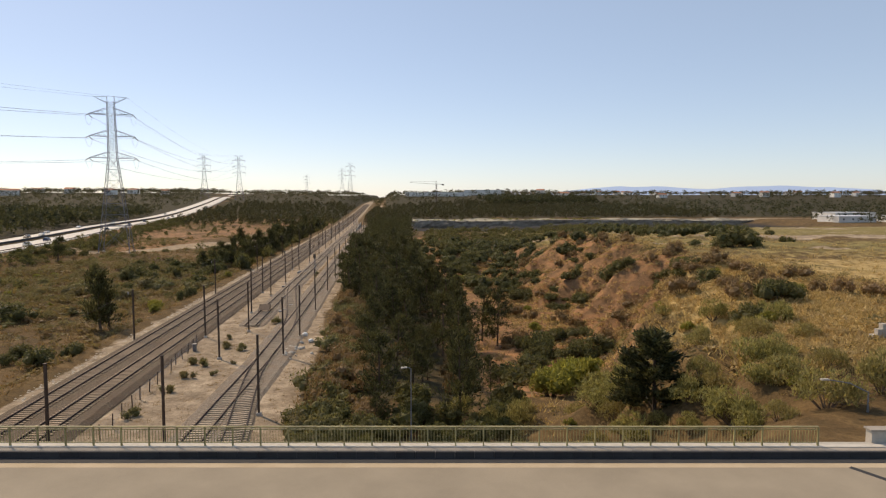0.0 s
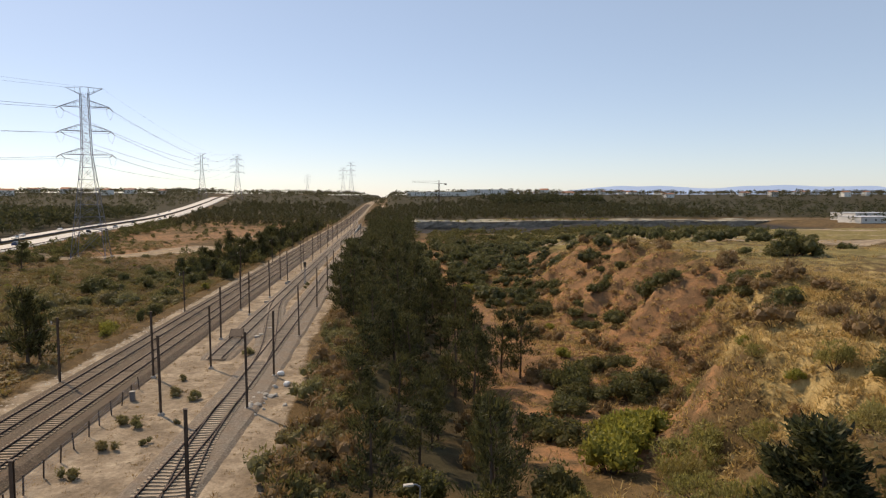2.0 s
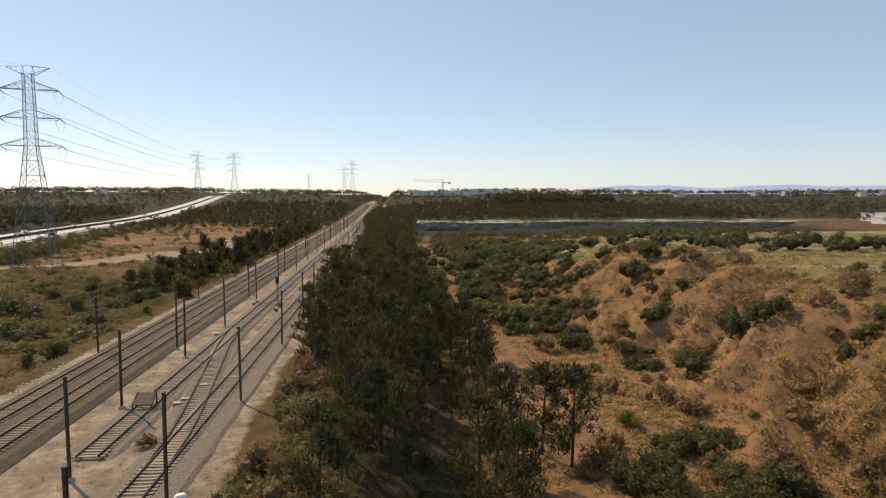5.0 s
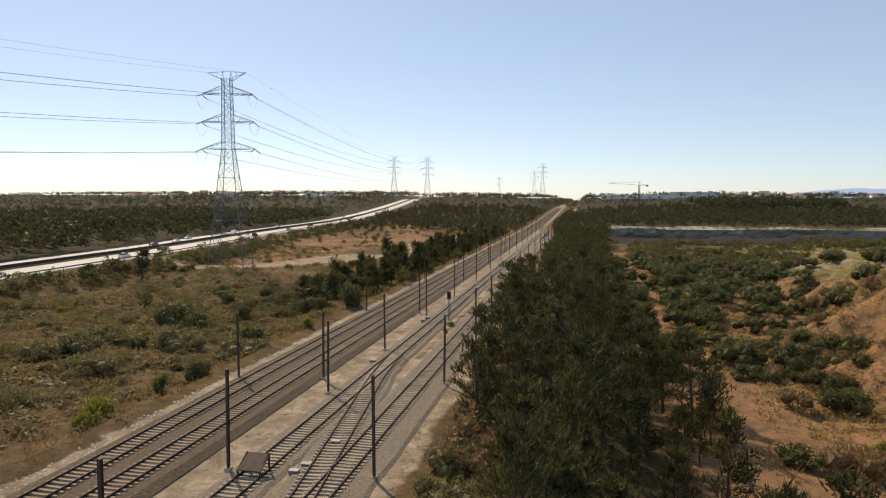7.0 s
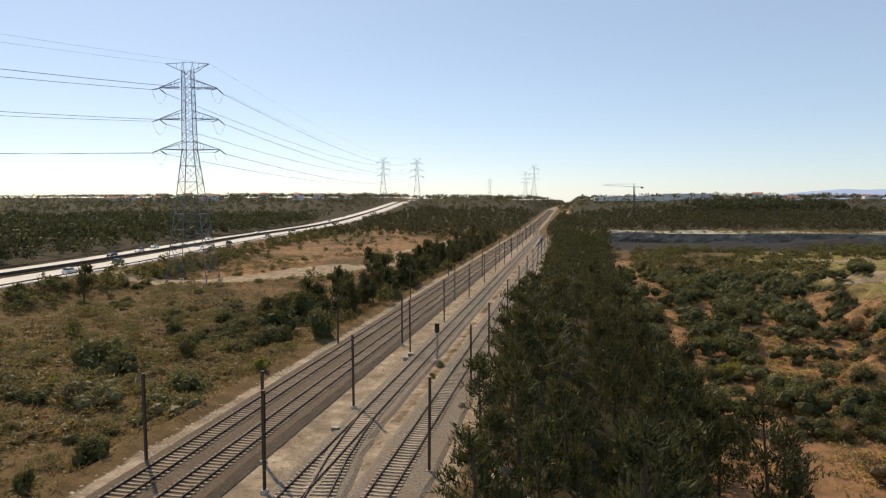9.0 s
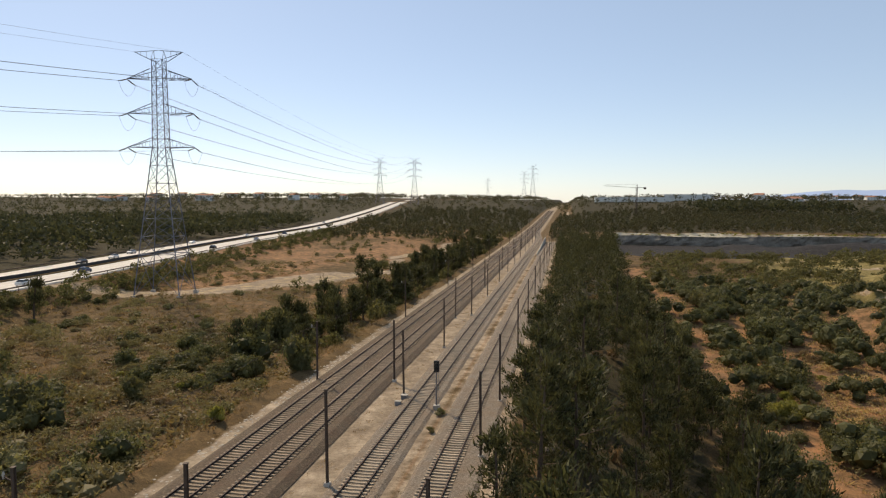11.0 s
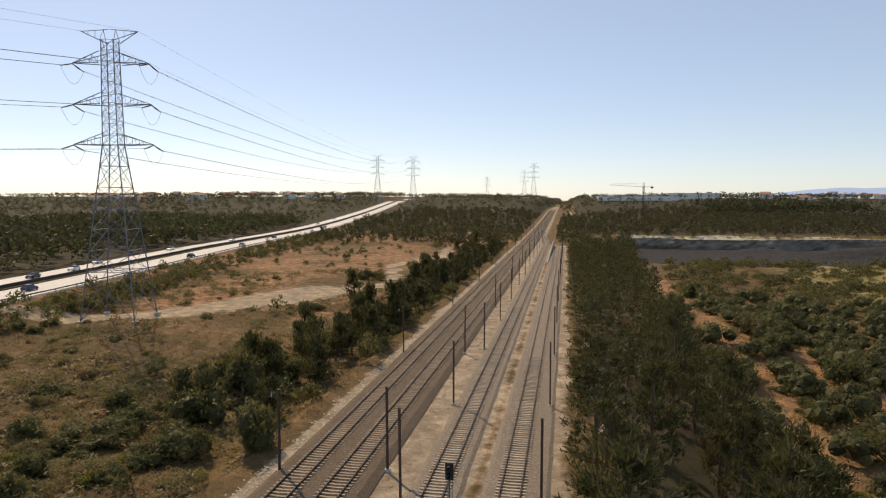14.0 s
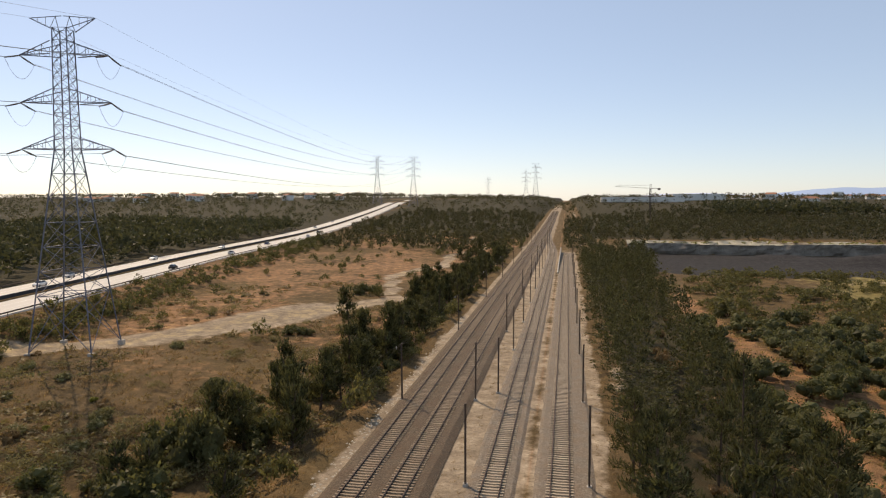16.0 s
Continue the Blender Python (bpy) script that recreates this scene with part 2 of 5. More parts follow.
TILE = plain("clay_tile_roof", (0.3, 0.13, 0.07), (0.42, 0.2, 0.11), 0.9)
METAL_ROOF = plain("pale_metal_roof", (0.5, 0.5, 0.5), (0.66, 0.66, 0.66), 0.5, 0.2)
WINDOW = plain("dark_window", (0.02, 0.025, 0.03), (0.05, 0.055, 0.06), 0.15)
ROCK = plain("grey_quarry_rock", (0.1, 0.085, 0.068), (0.26, 0.22, 0.175), 0.95, 0, 0.25, 2.0, 0.8, 0.2)
RUBBER = plain("tyre_rubber", (0.015, 0.015, 0.015), (0.03, 0.03, 0.03), 0.9)
RED = plain("signal_black", (0.012, 0.012, 0.012), (0.03, 0.03, 0.03), 0.5)


# ---- mesh helpers ----
def mesh_of(name, verts, faces, mat):
    """A mesh from arrays of vertices and of triangles or quads."""
    me = bpy.data.meshes.new(name)
    verts, faces = np.asarray(verts, dtype=np.float32), np.asarray(faces, dtype=np.int32)
    n, k = faces.shape
    me.vertices.add(len(verts))
    me.vertices.foreach_set("co", verts.ravel())
    me.loops.add(n * k)
    me.loops.foreach_set("vertex_index", faces.ravel())
    me.polygons.add(n)
    me.polygons.foreach_set("loop_start", np.arange(0, n * k, k, dtype=np.int32))
    me.polygons.foreach_set("loop_total", np.full(n, k, dtype=np.int32))
    me.polygons.foreach_set("use_smooth", np.zeros(n, dtype=bool))
    me.update(calc_edges=True)
    me.materials.append(mat)
    return me


def part(name, me, parent, label=""):
    ob = new(name, me)
    ob.parent = parent
    return tagged(ob, label)


def thing(name, label, category, group="", kind="", at=(0, 0, 0)):
    ob = new(name)
    ob.location = at
    return tagged(ob, label, category, group, kind)


CUBE_V = np.array([(x, y, z) for x in (-0.5, 0.5) for y in (-0.5, 0.5) for z in (-0.5, 0.5)])
CUBE_F = np.array([(0, 1, 3, 2), (4, 6, 7, 5), (0, 4, 5, 1), (2, 3, 7, 6), (0, 2, 6, 4), (1, 5, 7, 3)])


def boxes(items):
    """Vertices and faces of many boxes (centre, size)."""
    vs, fs = [], []
    for i, (c, s) in enumerate(items):
        vs.append(CUBE_V * np.array(s) + np.array(c))
        fs.append(CUBE_F + 8 * i)
    return np.concatenate(vs), np.concatenate(fs)


def beams(segments):
    """Vertices and faces of straight square bars (a, b, width)."""
    vs, fs = [], []
    for i, (a, b, w) in enumerate(segments):
        a, b = np.array(a, float), np.array(b, float)
        d = b - a
        d /= np.linalg.norm(d)
        u = np.cross(d, (0.31, 0.17, 0.93) if abs(d[2]) < 0.9 else (1, 0, 0))
        u /= np.linalg.norm(u)
        v = np.cross(d, u)
        h = w / 2
        vs.append(np.array([p + h * (su * u + sv * v) for p in (a, b) for su, sv in ((-1, -1), (1, -1), (1, 1), (-1, 1))]))
        fs.append(np.array([(0, 3, 2, 1), (4, 5, 6, 7), (0, 1, 5, 4), (1, 2, 6, 5), (2, 3, 7, 6), (3, 0, 4, 7)]) + 8 * i)
    return np.concatenate(vs), np.concatenate(fs)


def tube(points, radii, sides=7):
    """A tapered tube through points."""
    vs, fs = [], []
    for i, (p, r) in enumerate(zip(points, radii)):
        d = np.array(points[min(i + 1, len(points) - 1)], float) - np.array(points[max(i - 1, 0)], float)
        d /= np.linalg.norm(d)
        u = np.cross(d, (1, 0.2, 0) if abs(d[2]) > 0.8 else (0, 0, 1))
        u /= np.linalg.norm(u)
        v = np.cross(d, u)
        for k in range(sides):
            a = 2 * math.pi * k / sides
            vs.append(np.array(p) + r * (math.cos(a) * u + math.sin(a) * v))
    for i in range(len(points) - 1):
        for k in range(sides):
            a, b = i * sides + k, i * sides + (k + 1) % sides
            fs.append((a, b, b + sides, a + sides))
    return np.array(vs), np.array(fs)


def join(*meshes):
    vs, fs, n = [], [], 0
    for v, f in meshes:
        vs.append(v)
        fs.append(np.asarray(f) + n)
        n += len(v)
    return np.concatenate(vs), np.concatenate(fs)


def sweep(path, profile, closed=False):
    """A profile of (x, z) points carried along a path of (x, y, z) points that runs roughly along y."""
    k, vs, fs = len(profile), [], []
    for i, p in enumerate(path):
        a, b = np.array(path[max(i - 1, 0)]), np.array(path[min(i + 1, len(path) - 1)])
        d = (b - a)[:2]
        d = d / np.linalg.norm(d)
        side = np.array((d[1], -d[0], 0))
        for px, pz in profile:
            vs.append(np.array(p) + side * px + np.array((0, 0, pz)))
    m = k if closed else k - 1
    for i in range(len(path) - 1):
        for j in range(m):
            fs.append((i * k + j, i * k + (j + 1) % k, (i + 1) * k + (j + 1) % k, (i + 1) * k + j))
    return np.array(vs), np.array(fs)


# ---- the land ----
def hash01(ix, iy, seed):
    n = (ix.astype(np.int64) * 374761393 + iy.astype(np.int64) * 668265263 + seed * 974711) & 0x7FFFFFFF
    n = ((n ^ (n >> 13)) * 1274126177) & 0x7FFFFFFF
    return ((n ^ (n >> 16)) & 0xFFFF) / 65535.0


def vnoise(x, y, seed=0):
    ix, iy = np.floor(x), np.floor(y)
    fx, fy = x - ix, y - iy
    fx, fy = fx * fx * (3 - 2 * fx), fy * fy * (3 - 2 * fy)
    a, b = hash01(ix, iy, seed), hash01(ix + 1, iy, seed)
    c, d = hash01(ix, iy + 1, seed), hash01(ix + 1, iy + 1, seed)
    return (a + (b - a) * fx) * (1 - fy) + (c + (d - c) * fx) * fy


def fbm(x, y, seed=0):
    return (vnoise(x, y, seed) + 0.5 * vnoise(2.1 * x, 2.1 * y, seed + 1) + 0.25 * vnoise(4.3 * x, 4.3 * y, seed + 2)) / 1.75


def sm(a, b, v):
    t = np.clip((v - a) / (b - a), 0, 1)
    return t * t * (3 - 2 * t)


def road_x(y):
    """The near edge of the motorway."""
    return np.interp(y, [-400, 0, 210, 260, 300, 383, 525, 730, 900, 1300, 2000], [-40, -92, -118, -124, -131, -146.5, -166, -199, -225, -290, -400])


def rise(y):
    return 24 * sm(500, 1400, y) + 8 * sm(1300, 4500, y)


def rail_rise(y):
    return 0.4 * rise(y)


def road_z(y):
    return 4.0 + 0.9 * rise(y)


def land_z(x, y):
    x, y = np.asarray(x, float), np.asarray(y, float)
    up = rise(y) * (0.4 + 0.6 * sm(17, 45, np.abs(x + 25)))
    rough = fbm(x * 0.06, y * 0.06, 5) - 0.5
    small = fbm(x * 0.35, y * 0.35, 9) - 0.5
    # west of the tracks
    west = -1.5 * sm(-40.5, -45, x) + 1.6 * sm(-55, -95, x) + 1.6 * rough * sm(-42, -50, x) + 0.5 * small
    d = x - road_x(y)
    west = west + (road_z(y) - up - 0.3 - west) * sm(16, 1, d)
    west = west + (5.0 + 3.0 * rough - west) * sm(-27, -60, d)
    # east: the wooded slope, the hollow and the spoil hill
    hollow = -2.0 - 4.5 * sm(62, 100, y) * (1 - sm(200, 300, y)) + 2.0 * sm(300, 420, y)
    east = -0.4 + (hollow + 0.4) * sm(-9, 14, x)
    x0 = np.interp(y, [30, 60, 80, 100, 180, 230, 280, 340], [6, 12, 22, 36, 37, 42, 48, 60])
    x1 = np.interp(y, [30, 60, 80, 100, 180, 230, 280, 340], [26, 36, 48, 60, 62, 72, 95, 130])
    top = np.interp(y, [20, 60, 100, 180, 260, 330, 420], [7.6, 8.0, 8.8, 9.4, 6.2, 3.0, 1.0])
    gully = (vnoise(y * 0.11 + x * 0.03, x * 0.02, 21) - 0.5) * 13 + (vnoise(y * 0.3, x * 0.1, 22) - 0.5) * 6
    t = np.clip((x + gully - x0) / (x1 - x0), 0, 1)
    slope = t * t * (3 - 2 * t)
    east = east + (top - east) * slope + (1.0 + 3.0 * sm(0.02, 0.3, slope) * (1 - sm(0.8, 1, slope))) * small * sm(-8, 0, x) + 1.2 * rough * sm(0, 20, x)
    # the dark quarry floor
    pit = sm(12, 30, x) * (1 - sm(300, 340, x)) * sm(392 + 10 * rough, 425, y) * (1 - sm(555.0, 556.5, y))
    heap = 7.5 * np.exp(-((x - 150) / 45) ** 2 - ((y - 505) / 16) ** 2) + 4.0 * np.exp(-((x - 95) / 16) ** 2 - ((y - 525) / 10) ** 2)
    east = east + (-6.0 + 0.3 * small + heap * (0.8 + 0.4 * small) - east) * pit
    # the road embankment beside the bridge
    bank = sm(20, 25, x) * sm(-8, 0, y) * (1 - sm(33, 46, y))
    east = east + (7.6 - east) * bank
    mid = -0.45 + 0.06 * small
    z = np.where(x < -40, west, np.where(x > -9, east, mid))
    z = np.where((x >= -40.5) & (x <= -40), mid, z)
    far = 6 * (fbm(x * 0.004, y * 0.004, 31) - 0.5) * sm(500, 1200, np.hypot(x, y)) * sm(40, 120, np.abs(x + 25))
    return z + up + far


def axis(fine_a, fine_b, step, mid_a, mid_b, mid_step, end_a, end_b):
    core = list(np.arange(fine_a, fine_b, step))
    lo = list(np.arange(mid_a, fine_a, mid_step))
    hi = list(np.arange(fine_b, mid_b, mid_step))
    out_hi, s = [mid_b], mid_step
    while out_hi[-1] < end_b:
        s *= 1.35
        out_hi.append(out_hi[-1] + s)
    out_lo, s = [mid_a - mid_step], mid_step
    while out_lo[-1] > end_a:
        s *= 1.35
        out_lo.append(out_lo[-1] - s)
    return np.array(out_lo[::-1] + lo + core + hi + out_hi)


def dirt_track(x, y):
    """How near a place lies to the sandy track west of the tracks, 1 on it."""
    yc = np.interp(x, [-160, -125, -108, -95, -85, -72, -62], [205, 238, 252, 268, 288, 306, 330])
    w = np.interp(x, [-125, -100, -85, -70, -60], [5.0, 9.0, 22.0, 15.0, 4.0])
    a = np.clip(1.3 - np.abs(y - yc) / w, 0, 1) * (x > -160) * (x < -58)
    xc = np.interp(y, [330, 380, 420, 470, 520, 600], [-64, -78, -66, -72, -60, -80])
    b = np.clip(1.3 - np.abs(x - xc) / 3.0, 0, 1) * (y > 325) * (y < 600)
    return np.maximum(a, b)


def build_ground():
    xs = axis(-62, 82, 1.3, -260, 260, 4.0, -4600, 4600)
    ys = axis(34, 330, 1.5, -60, 720, 4.5, -600, 4850)
    gx, gy = np.meshgrid(xs, ys, indexing="ij")
    gz = land_z(gx, gy)
    nx, ny = gx.shape
    i = np.arange(nx * ny).reshape(nx, ny)
    faces = np.stack([i[:-1, :-1], i[1:, :-1], i[1:, 1:], i[:-1, 1:]], -1).reshape(-1, 4)
    verts = np.stack([gx, gy, gz], -1).reshape(-1, 3)
    me = mesh_of("ground", verts, faces, GROUND)
    me.polygons.foreach_set("use_smooth", np.ones(len(faces), dtype=bool))
    x, y, z = verts.T
    n1, n2 = fbm(x * 0.05, y * 0.05, 41), fbm(x * 0.15, y * 0.15, 45)
    corridor = sm(-40.0 + 1.6 * (n2 - 0.5), -39.2 + 1.6 * (n2 - 0.5), x) * (1 - sm(np.interp(y, [50, 100, 118], [-9.2, -10.6, -12.0]), np.interp(y, [50, 100, 118], [-7.4, -8.8, -10.0]) + 3 * (n2 - 0.5), x)) * (1 - 0.6 * sm(450, 520, y) * sm(-27, -24, x))
    sand = np.maximum(corridor * (0.62 + 0.5 * n2), dirt_track(x, y))
    sand = np.maximum(sand, 0.9 * sm(0.62, 0.72, n1) * sm(80, 110, x) * (y < 330))
    sand = np.maximum(sand, sm(24, 40, x) * sm(556, 557, y) * (1 - sm(561, 566, y)) * 0.9)
    sand = np.maximum(sand, 0.8 * sm(0.55, 0.66, n2) * sm(-9.5, -8, x) * (1 - sm(-6, -3, x)))
    orange = sm(6, 18, x) * (1 - sm(70, 90, x)) * sm(60, 90, y) * (1 - sm(230, 340, y)) * (0.4 + 0.55 * n1)
    orange = np.maximum(orange, 1.0 * (x < -44) * (x > -150) * n1 * sm(170, 300, y) * (1 - sm(650, 800, y)))
    bare = sm(15, 18, x) * (1 - sm(27, 31, x)) * sm(98, 112, y) * (1 - sm(175, 200, y))
    orange = np.maximum(orange, bare * (0.7 + 0.4 * n2))
    weeds = sm(-19.9, -19.4, x) * (1 - sm(-18.9, -18.2, x)) * sm(150, 165, y)
    orange, sand = np.maximum(orange, 0.75 * weeds * (0.1 + 1.2 * n2)), sand * (1 - 0.5 * weeds)
    orange = np.maximum(orange, 0.5 * (x < -40) * (x > -46) * n2)
    field = sm(np.interp(y, [50, 100, 130], [20, 33, 52]), np.interp(y, [50, 100, 130], [32, 47, 72]), x) * sm(42, 60, y) * (1 - sm(400, 430, y))
    sand = np.maximum(sand, field * 0.85 * sm(0.58, 0.7, fbm(x * 0.012 + 5, y * 0.07, 51)))
    orange = orange * (1 - 0.7 * field)
    green = field * (0.15 + 0.95 * fbm(x * 0.014, y * 0.08, 53)) + 0.3 * n1 * (x < -46) * (y < 300) + 0.25 * sm(560, 700, y) + 0.25 * (x < road_x(y) - 30) + 0.22 * sm(18, 30, x) * sm(180, 230, y) * (1 - sm(400, 430, y))
    coal = sm(12, 30, x) * (1 - sm(300, 340, x)) * sm(400, 420, y) * (1 - sm(554, 555, y))
    straw = field * (0.9 - 0.62 * sm(90, 150, y)) * (0.5 + 0.7 * fbm(x * 0.03, y * 0.09, 57))
    straw = np.maximum(straw, 0.34 * sm(0.45, 0.65, n1) * (x < -46) * (x > road_x(y) + 2) * sm(190, 260, y) * (1 - sm(600, 700, y)))
    straw = np.maximum(straw, 0.42 * dirt_track(x, y))
    # darker ground under the woods and along the pine strip
    dark_floor = 0.95 * (x < road_x(y) - 27) + 0.8 * sm(556, 620, y) * (np.abs(x + 25) > 20) * (x > 0) + 0.75 * sm(-8.5, -6, x) * (1 - sm(8, 13, x)) * sm(60, 75, y) * (1 - sm(470, 500, y)) * (0.6 + 0.6 * n2)
    dark_floor = np.maximum(dark_floor, 0.9 * sm(560, 640, y) * (x < -44) * (x > road_x(y) + 4))
    trail = sm(-4.5, -2.0, -np.abs(x - np.interp(y, [180, 220, 260, 330, 380], [21, 18, 20, 16, 20]))) * sm(175, 190, y) * (1 - sm(340, 370, y))
    orange = np.maximum(orange, 0.95 * trail * (0.5 + 0.6 * n2))
    for name, rgb in (("soil", (sand, orange, green)), ("coal", (coal, straw, dark_floor))):
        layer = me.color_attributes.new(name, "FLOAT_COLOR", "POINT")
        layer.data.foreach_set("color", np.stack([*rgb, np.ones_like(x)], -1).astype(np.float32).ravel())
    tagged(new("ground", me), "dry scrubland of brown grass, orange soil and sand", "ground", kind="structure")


build_ground()

# far ridges on the horizon, their haze painted in as a bluish glow
def ridge(x0, x1, y, height, seed, haze_glow):
    xs = np.linspace(x0, x1, 90)
    h = height * (0.35 + fbm(xs * 0.0016, xs * 0 + seed, seed)) * sm(x0, x0 + 900, xs) * (1 - sm(x1 - 900, x1, xs))
    base = land_z(xs, np.full_like(xs, y))
    v = np.concatenate([np.stack([xs, np.full_like(xs, y - 90), base - 15], -1), np.stack([xs, np.full_like(xs, y + 20), base + h], -1)])
    n = len(xs)
    f = np.array([(i, i + 1, n + i + 1, n + i) for i in range(n - 1)])
    m, nt, b = material("hill_haze_glow")
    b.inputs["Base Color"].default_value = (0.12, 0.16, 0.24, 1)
    # pale blue emission stands in for the air between camera and hills
    b.inputs["Emission Color"].default_value = (*haze_glow, 1)
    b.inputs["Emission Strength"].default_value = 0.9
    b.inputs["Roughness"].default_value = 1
    tagged(new("backdrop_hills", mesh_of("backdrop_hills", v, f, m)), "blue hills along the horizon with haze painted in as a glow", "hills", kind="structure")


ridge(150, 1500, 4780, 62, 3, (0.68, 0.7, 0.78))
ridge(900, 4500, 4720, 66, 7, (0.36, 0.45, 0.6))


# ---- railway ----
def line_x(y, knots_y, knots_x):
    return float(np.interp(y, knots_y, knots_x))


def rail_path(fx, y0, y1, z, step=6.0):
    ys = np.linspace(y0, y1, max(2, int((y1 - y0) / step) + 1))
    return [(fx(v), v, z + float(rail_rise(v))) for v in ys]


T1 = lambda y: -34.88
T2 = lambda y: -30.76
T3 = lambda y: -22.4 - 6.5 * float(sm(470, 640, np.float64(y)))
T4 = lambda y: -16.03 - 0.9 * float(1 - sm(56, 92, np.float64(y)))
BRANCH = lambda y: -16.2 + float(np.interp(y, [38, 61, 65, 70, 75, 80, 90], [4.4, 2.2, 1.65, 1.1, 0.55, 0.15, 0.1]))
CROSS = lambda y: -16.03 - 6.37 * float(np.interp(y, [104, 114, 150, 160], [0, 0.08, 0.9, 1.0]))
GAUGE = 1.668


def rail_mesh(path, off):
    prof = [(off - 0.075, -0.17), (off - 0.06, -0.15), (off - 0.012, -0.13), (off - 0.012, -0.04), (off - 0.05, -0.035), (off - 0.05, 0.0),
            (off + 0.05, 0.0), (off + 0.05, -0.035), (off + 0.012, -0.04), (off + 0.012, -0.13), (off + 0.06, -0.15), (off + 0.075, -0.17)]
    me = mesh_of("rail", *sweep(path, prof), RAIL)
    me.materials.append(RAIL_HEAD)
    idx = np.zeros(len(me.polygons), dtype=np.int32)
    idx[5::11] = 1
    me.polygons.foreach_set("material_index", idx)
    return me


def sleeper_mesh(mat):
    """A sleeper that is thicker under the rails and dips in the middle."""
    prof = [(-1.3, 0.02), (-0.55, 0.03), (-0.3, 0.0), (0.3, 0.0), (0.55, 0.03), (1.3, 0.02)]
    v, f = [], []
    for px, pz in prof:
        for py, dz in ((-0.14, -0.12), (-0.11, 0), (0.11, 0), (0.14, -0.12)):
            v.append((px, py, pz + dz - 0.17))
    for i in range(len(prof) - 1):
        for j in range(3):
            a = 4 * i + j
            f.append((a, a + 4, a + 5, a + 1))
    f += [(0, 1, 2, 3), (20, 23, 22, 21)]
    return mesh_of("sleeper", v, f, mat)


def track(name, fx, y0, y1, z, mat, near, label):
    top = thing(name, label, "railway track", "railway tracks")
    path = rail_path(fx, y0, y1, z)
    for s in (-1, 1):
        part("rail", rail_mesh(path, s * (GAUGE / 2 + 0.04)), top, "rusty steel rail with a worn head")
    me = sleeper_mesh(mat)
    base_v, base_f = boxes([((0, 0, -0.2), (2.6, 0.26, 0.1))])
    base_f = base_f[[0, 1, 2, 3, 5]]
    far_v, far_f, count = [], [], 0
    for i, y in enumerate(np.arange(y0 + 0.3, y1, 0.6)):
        a = math.atan2(fx(y + 1) - fx(y - 1), 2)
        p = (fx(y) + random.uniform(-0.03, 0.03), y, z + float(rail_rise(y)) + random.uniform(-0.015, 0.015))
        if near[0] <= y <= near[1]:
            ob = part("sleeper", me, top)
            ob.matrix_basis = pose(*p, 0, 0, -math.degrees(a) + random.uniform(-0.8, 0.8))
        else:
            c, s = math.cos(-a), math.sin(-a)
            far_v.append(base_v @ np.array([[c, s, 0], [-s, c, 0], [0, 0, 1]]) + np.array(p))
            far_f.append(base_f + len(base_v) * count)
            count += 1
    if count:
        tagged(part("sleeper_bed", mesh_of("sleeper_bed", np.concatenate(far_v), np.concatenate(far_f), mat), top), kind="stuff")
    return top


def ballast(name, fx, half, y0, y1, z, mat, label):
    path = rail_path(fx, y0, y1, z, 3.0)
    path[0] = (path[0][0], path[0][1] - 0.8, path[0][2] - 0.45)
    path[-1] = (path[-1][0], path[-1][1] + 0.8, path[-1][2] - 0.45)
    a, b = half
    prof = [(-a - 0.75, -0.64), (-a, -0.24), (-a * 0.5, -0.235), (0, -0.24), (b * 0.5, -0.235), (b, -0.24), (b + 0.75, -0.64)]
    v, f = sweep(path, prof)
    k = len(prof)
    edge = (np.arange(len(v)) % k == 1) | (np.arange(len(v)) % k == k - 2)
    v[:, 0] += np.where(edge, 0.35 * (vnoise(v[:, 1] * 0.7, v[:, 0], 77) - 0.5), 0)
    v[:, 2] += 0.05 * (vnoise(v[:, 1] * 0.9, v[:, 0], 78) - 0.5)
    tagged(new(name, mesh_of(name, v, f, mat)), label, "ballast", kind="structure")


ballast("ballast_main", lambda y: -32.82, (4.2, 4.3), -30, 1150, 0.27, BALLAST_DARK, "brown stained stone ballast under the main line")
ballast("ballast_siding", T3, (1.9, 1.9), 107, 640, 0.0, BALLAST_GREY, "grey stone ballast under the siding")
ballast("ballast_loop", T4, (2.1, 3.0), -30, 486, 0.0, BALLAST_GREY, "grey stone ballast under the loop track")
ballast("ballast_branch", BRANCH, (1.8, 1.2), -30, 70, -0.02, BALLAST_GREY, "grey stone ballast under the branch track")
ballast("ballast_crossover", CROSS, (1.8, 1.8), 112, 156, -0.015, BALLAST_GREY, "grey stone ballast under the crossover")
track("railway_track", T1, -30, 1150, 0.27, SLEEPER_OLD, (100, 280), "straight main line track with stained concrete sleepers")
track("railway_track", T2, -30, 1150, 0.27, SLEEPER_OLD, (100, 280), "main line track beside the sandy service strip")
track("railway_track", T3, 108, 640, 0.0, SLEEPER, (110, 285), "siding track on pale concrete sleepers ending at a buffer")
track("railway_track", T4, -30, 484, 0.0, SLEEPER, (60, 238), "loop track beside the pines on pale sleepers")
track("crossover_track", CROSS, 106, 160, 0.0, SLEEPER, (118, 148), "diagonal crossover between the siding and the loop")
track("branch_track", BRANCH, -30, 90, 0.0, SLEEPER, (40, 78), "branch track leaving the loop under the bridge")


# ---- bridge in front of the railway ----
def gz(x, y):
    return float(land_z(np.float64(x), np.float64(y)))


BRIDGE = pose(0, 32.9, 0, 0, 0, -5.05) @ pose(0, -32.72, 0)


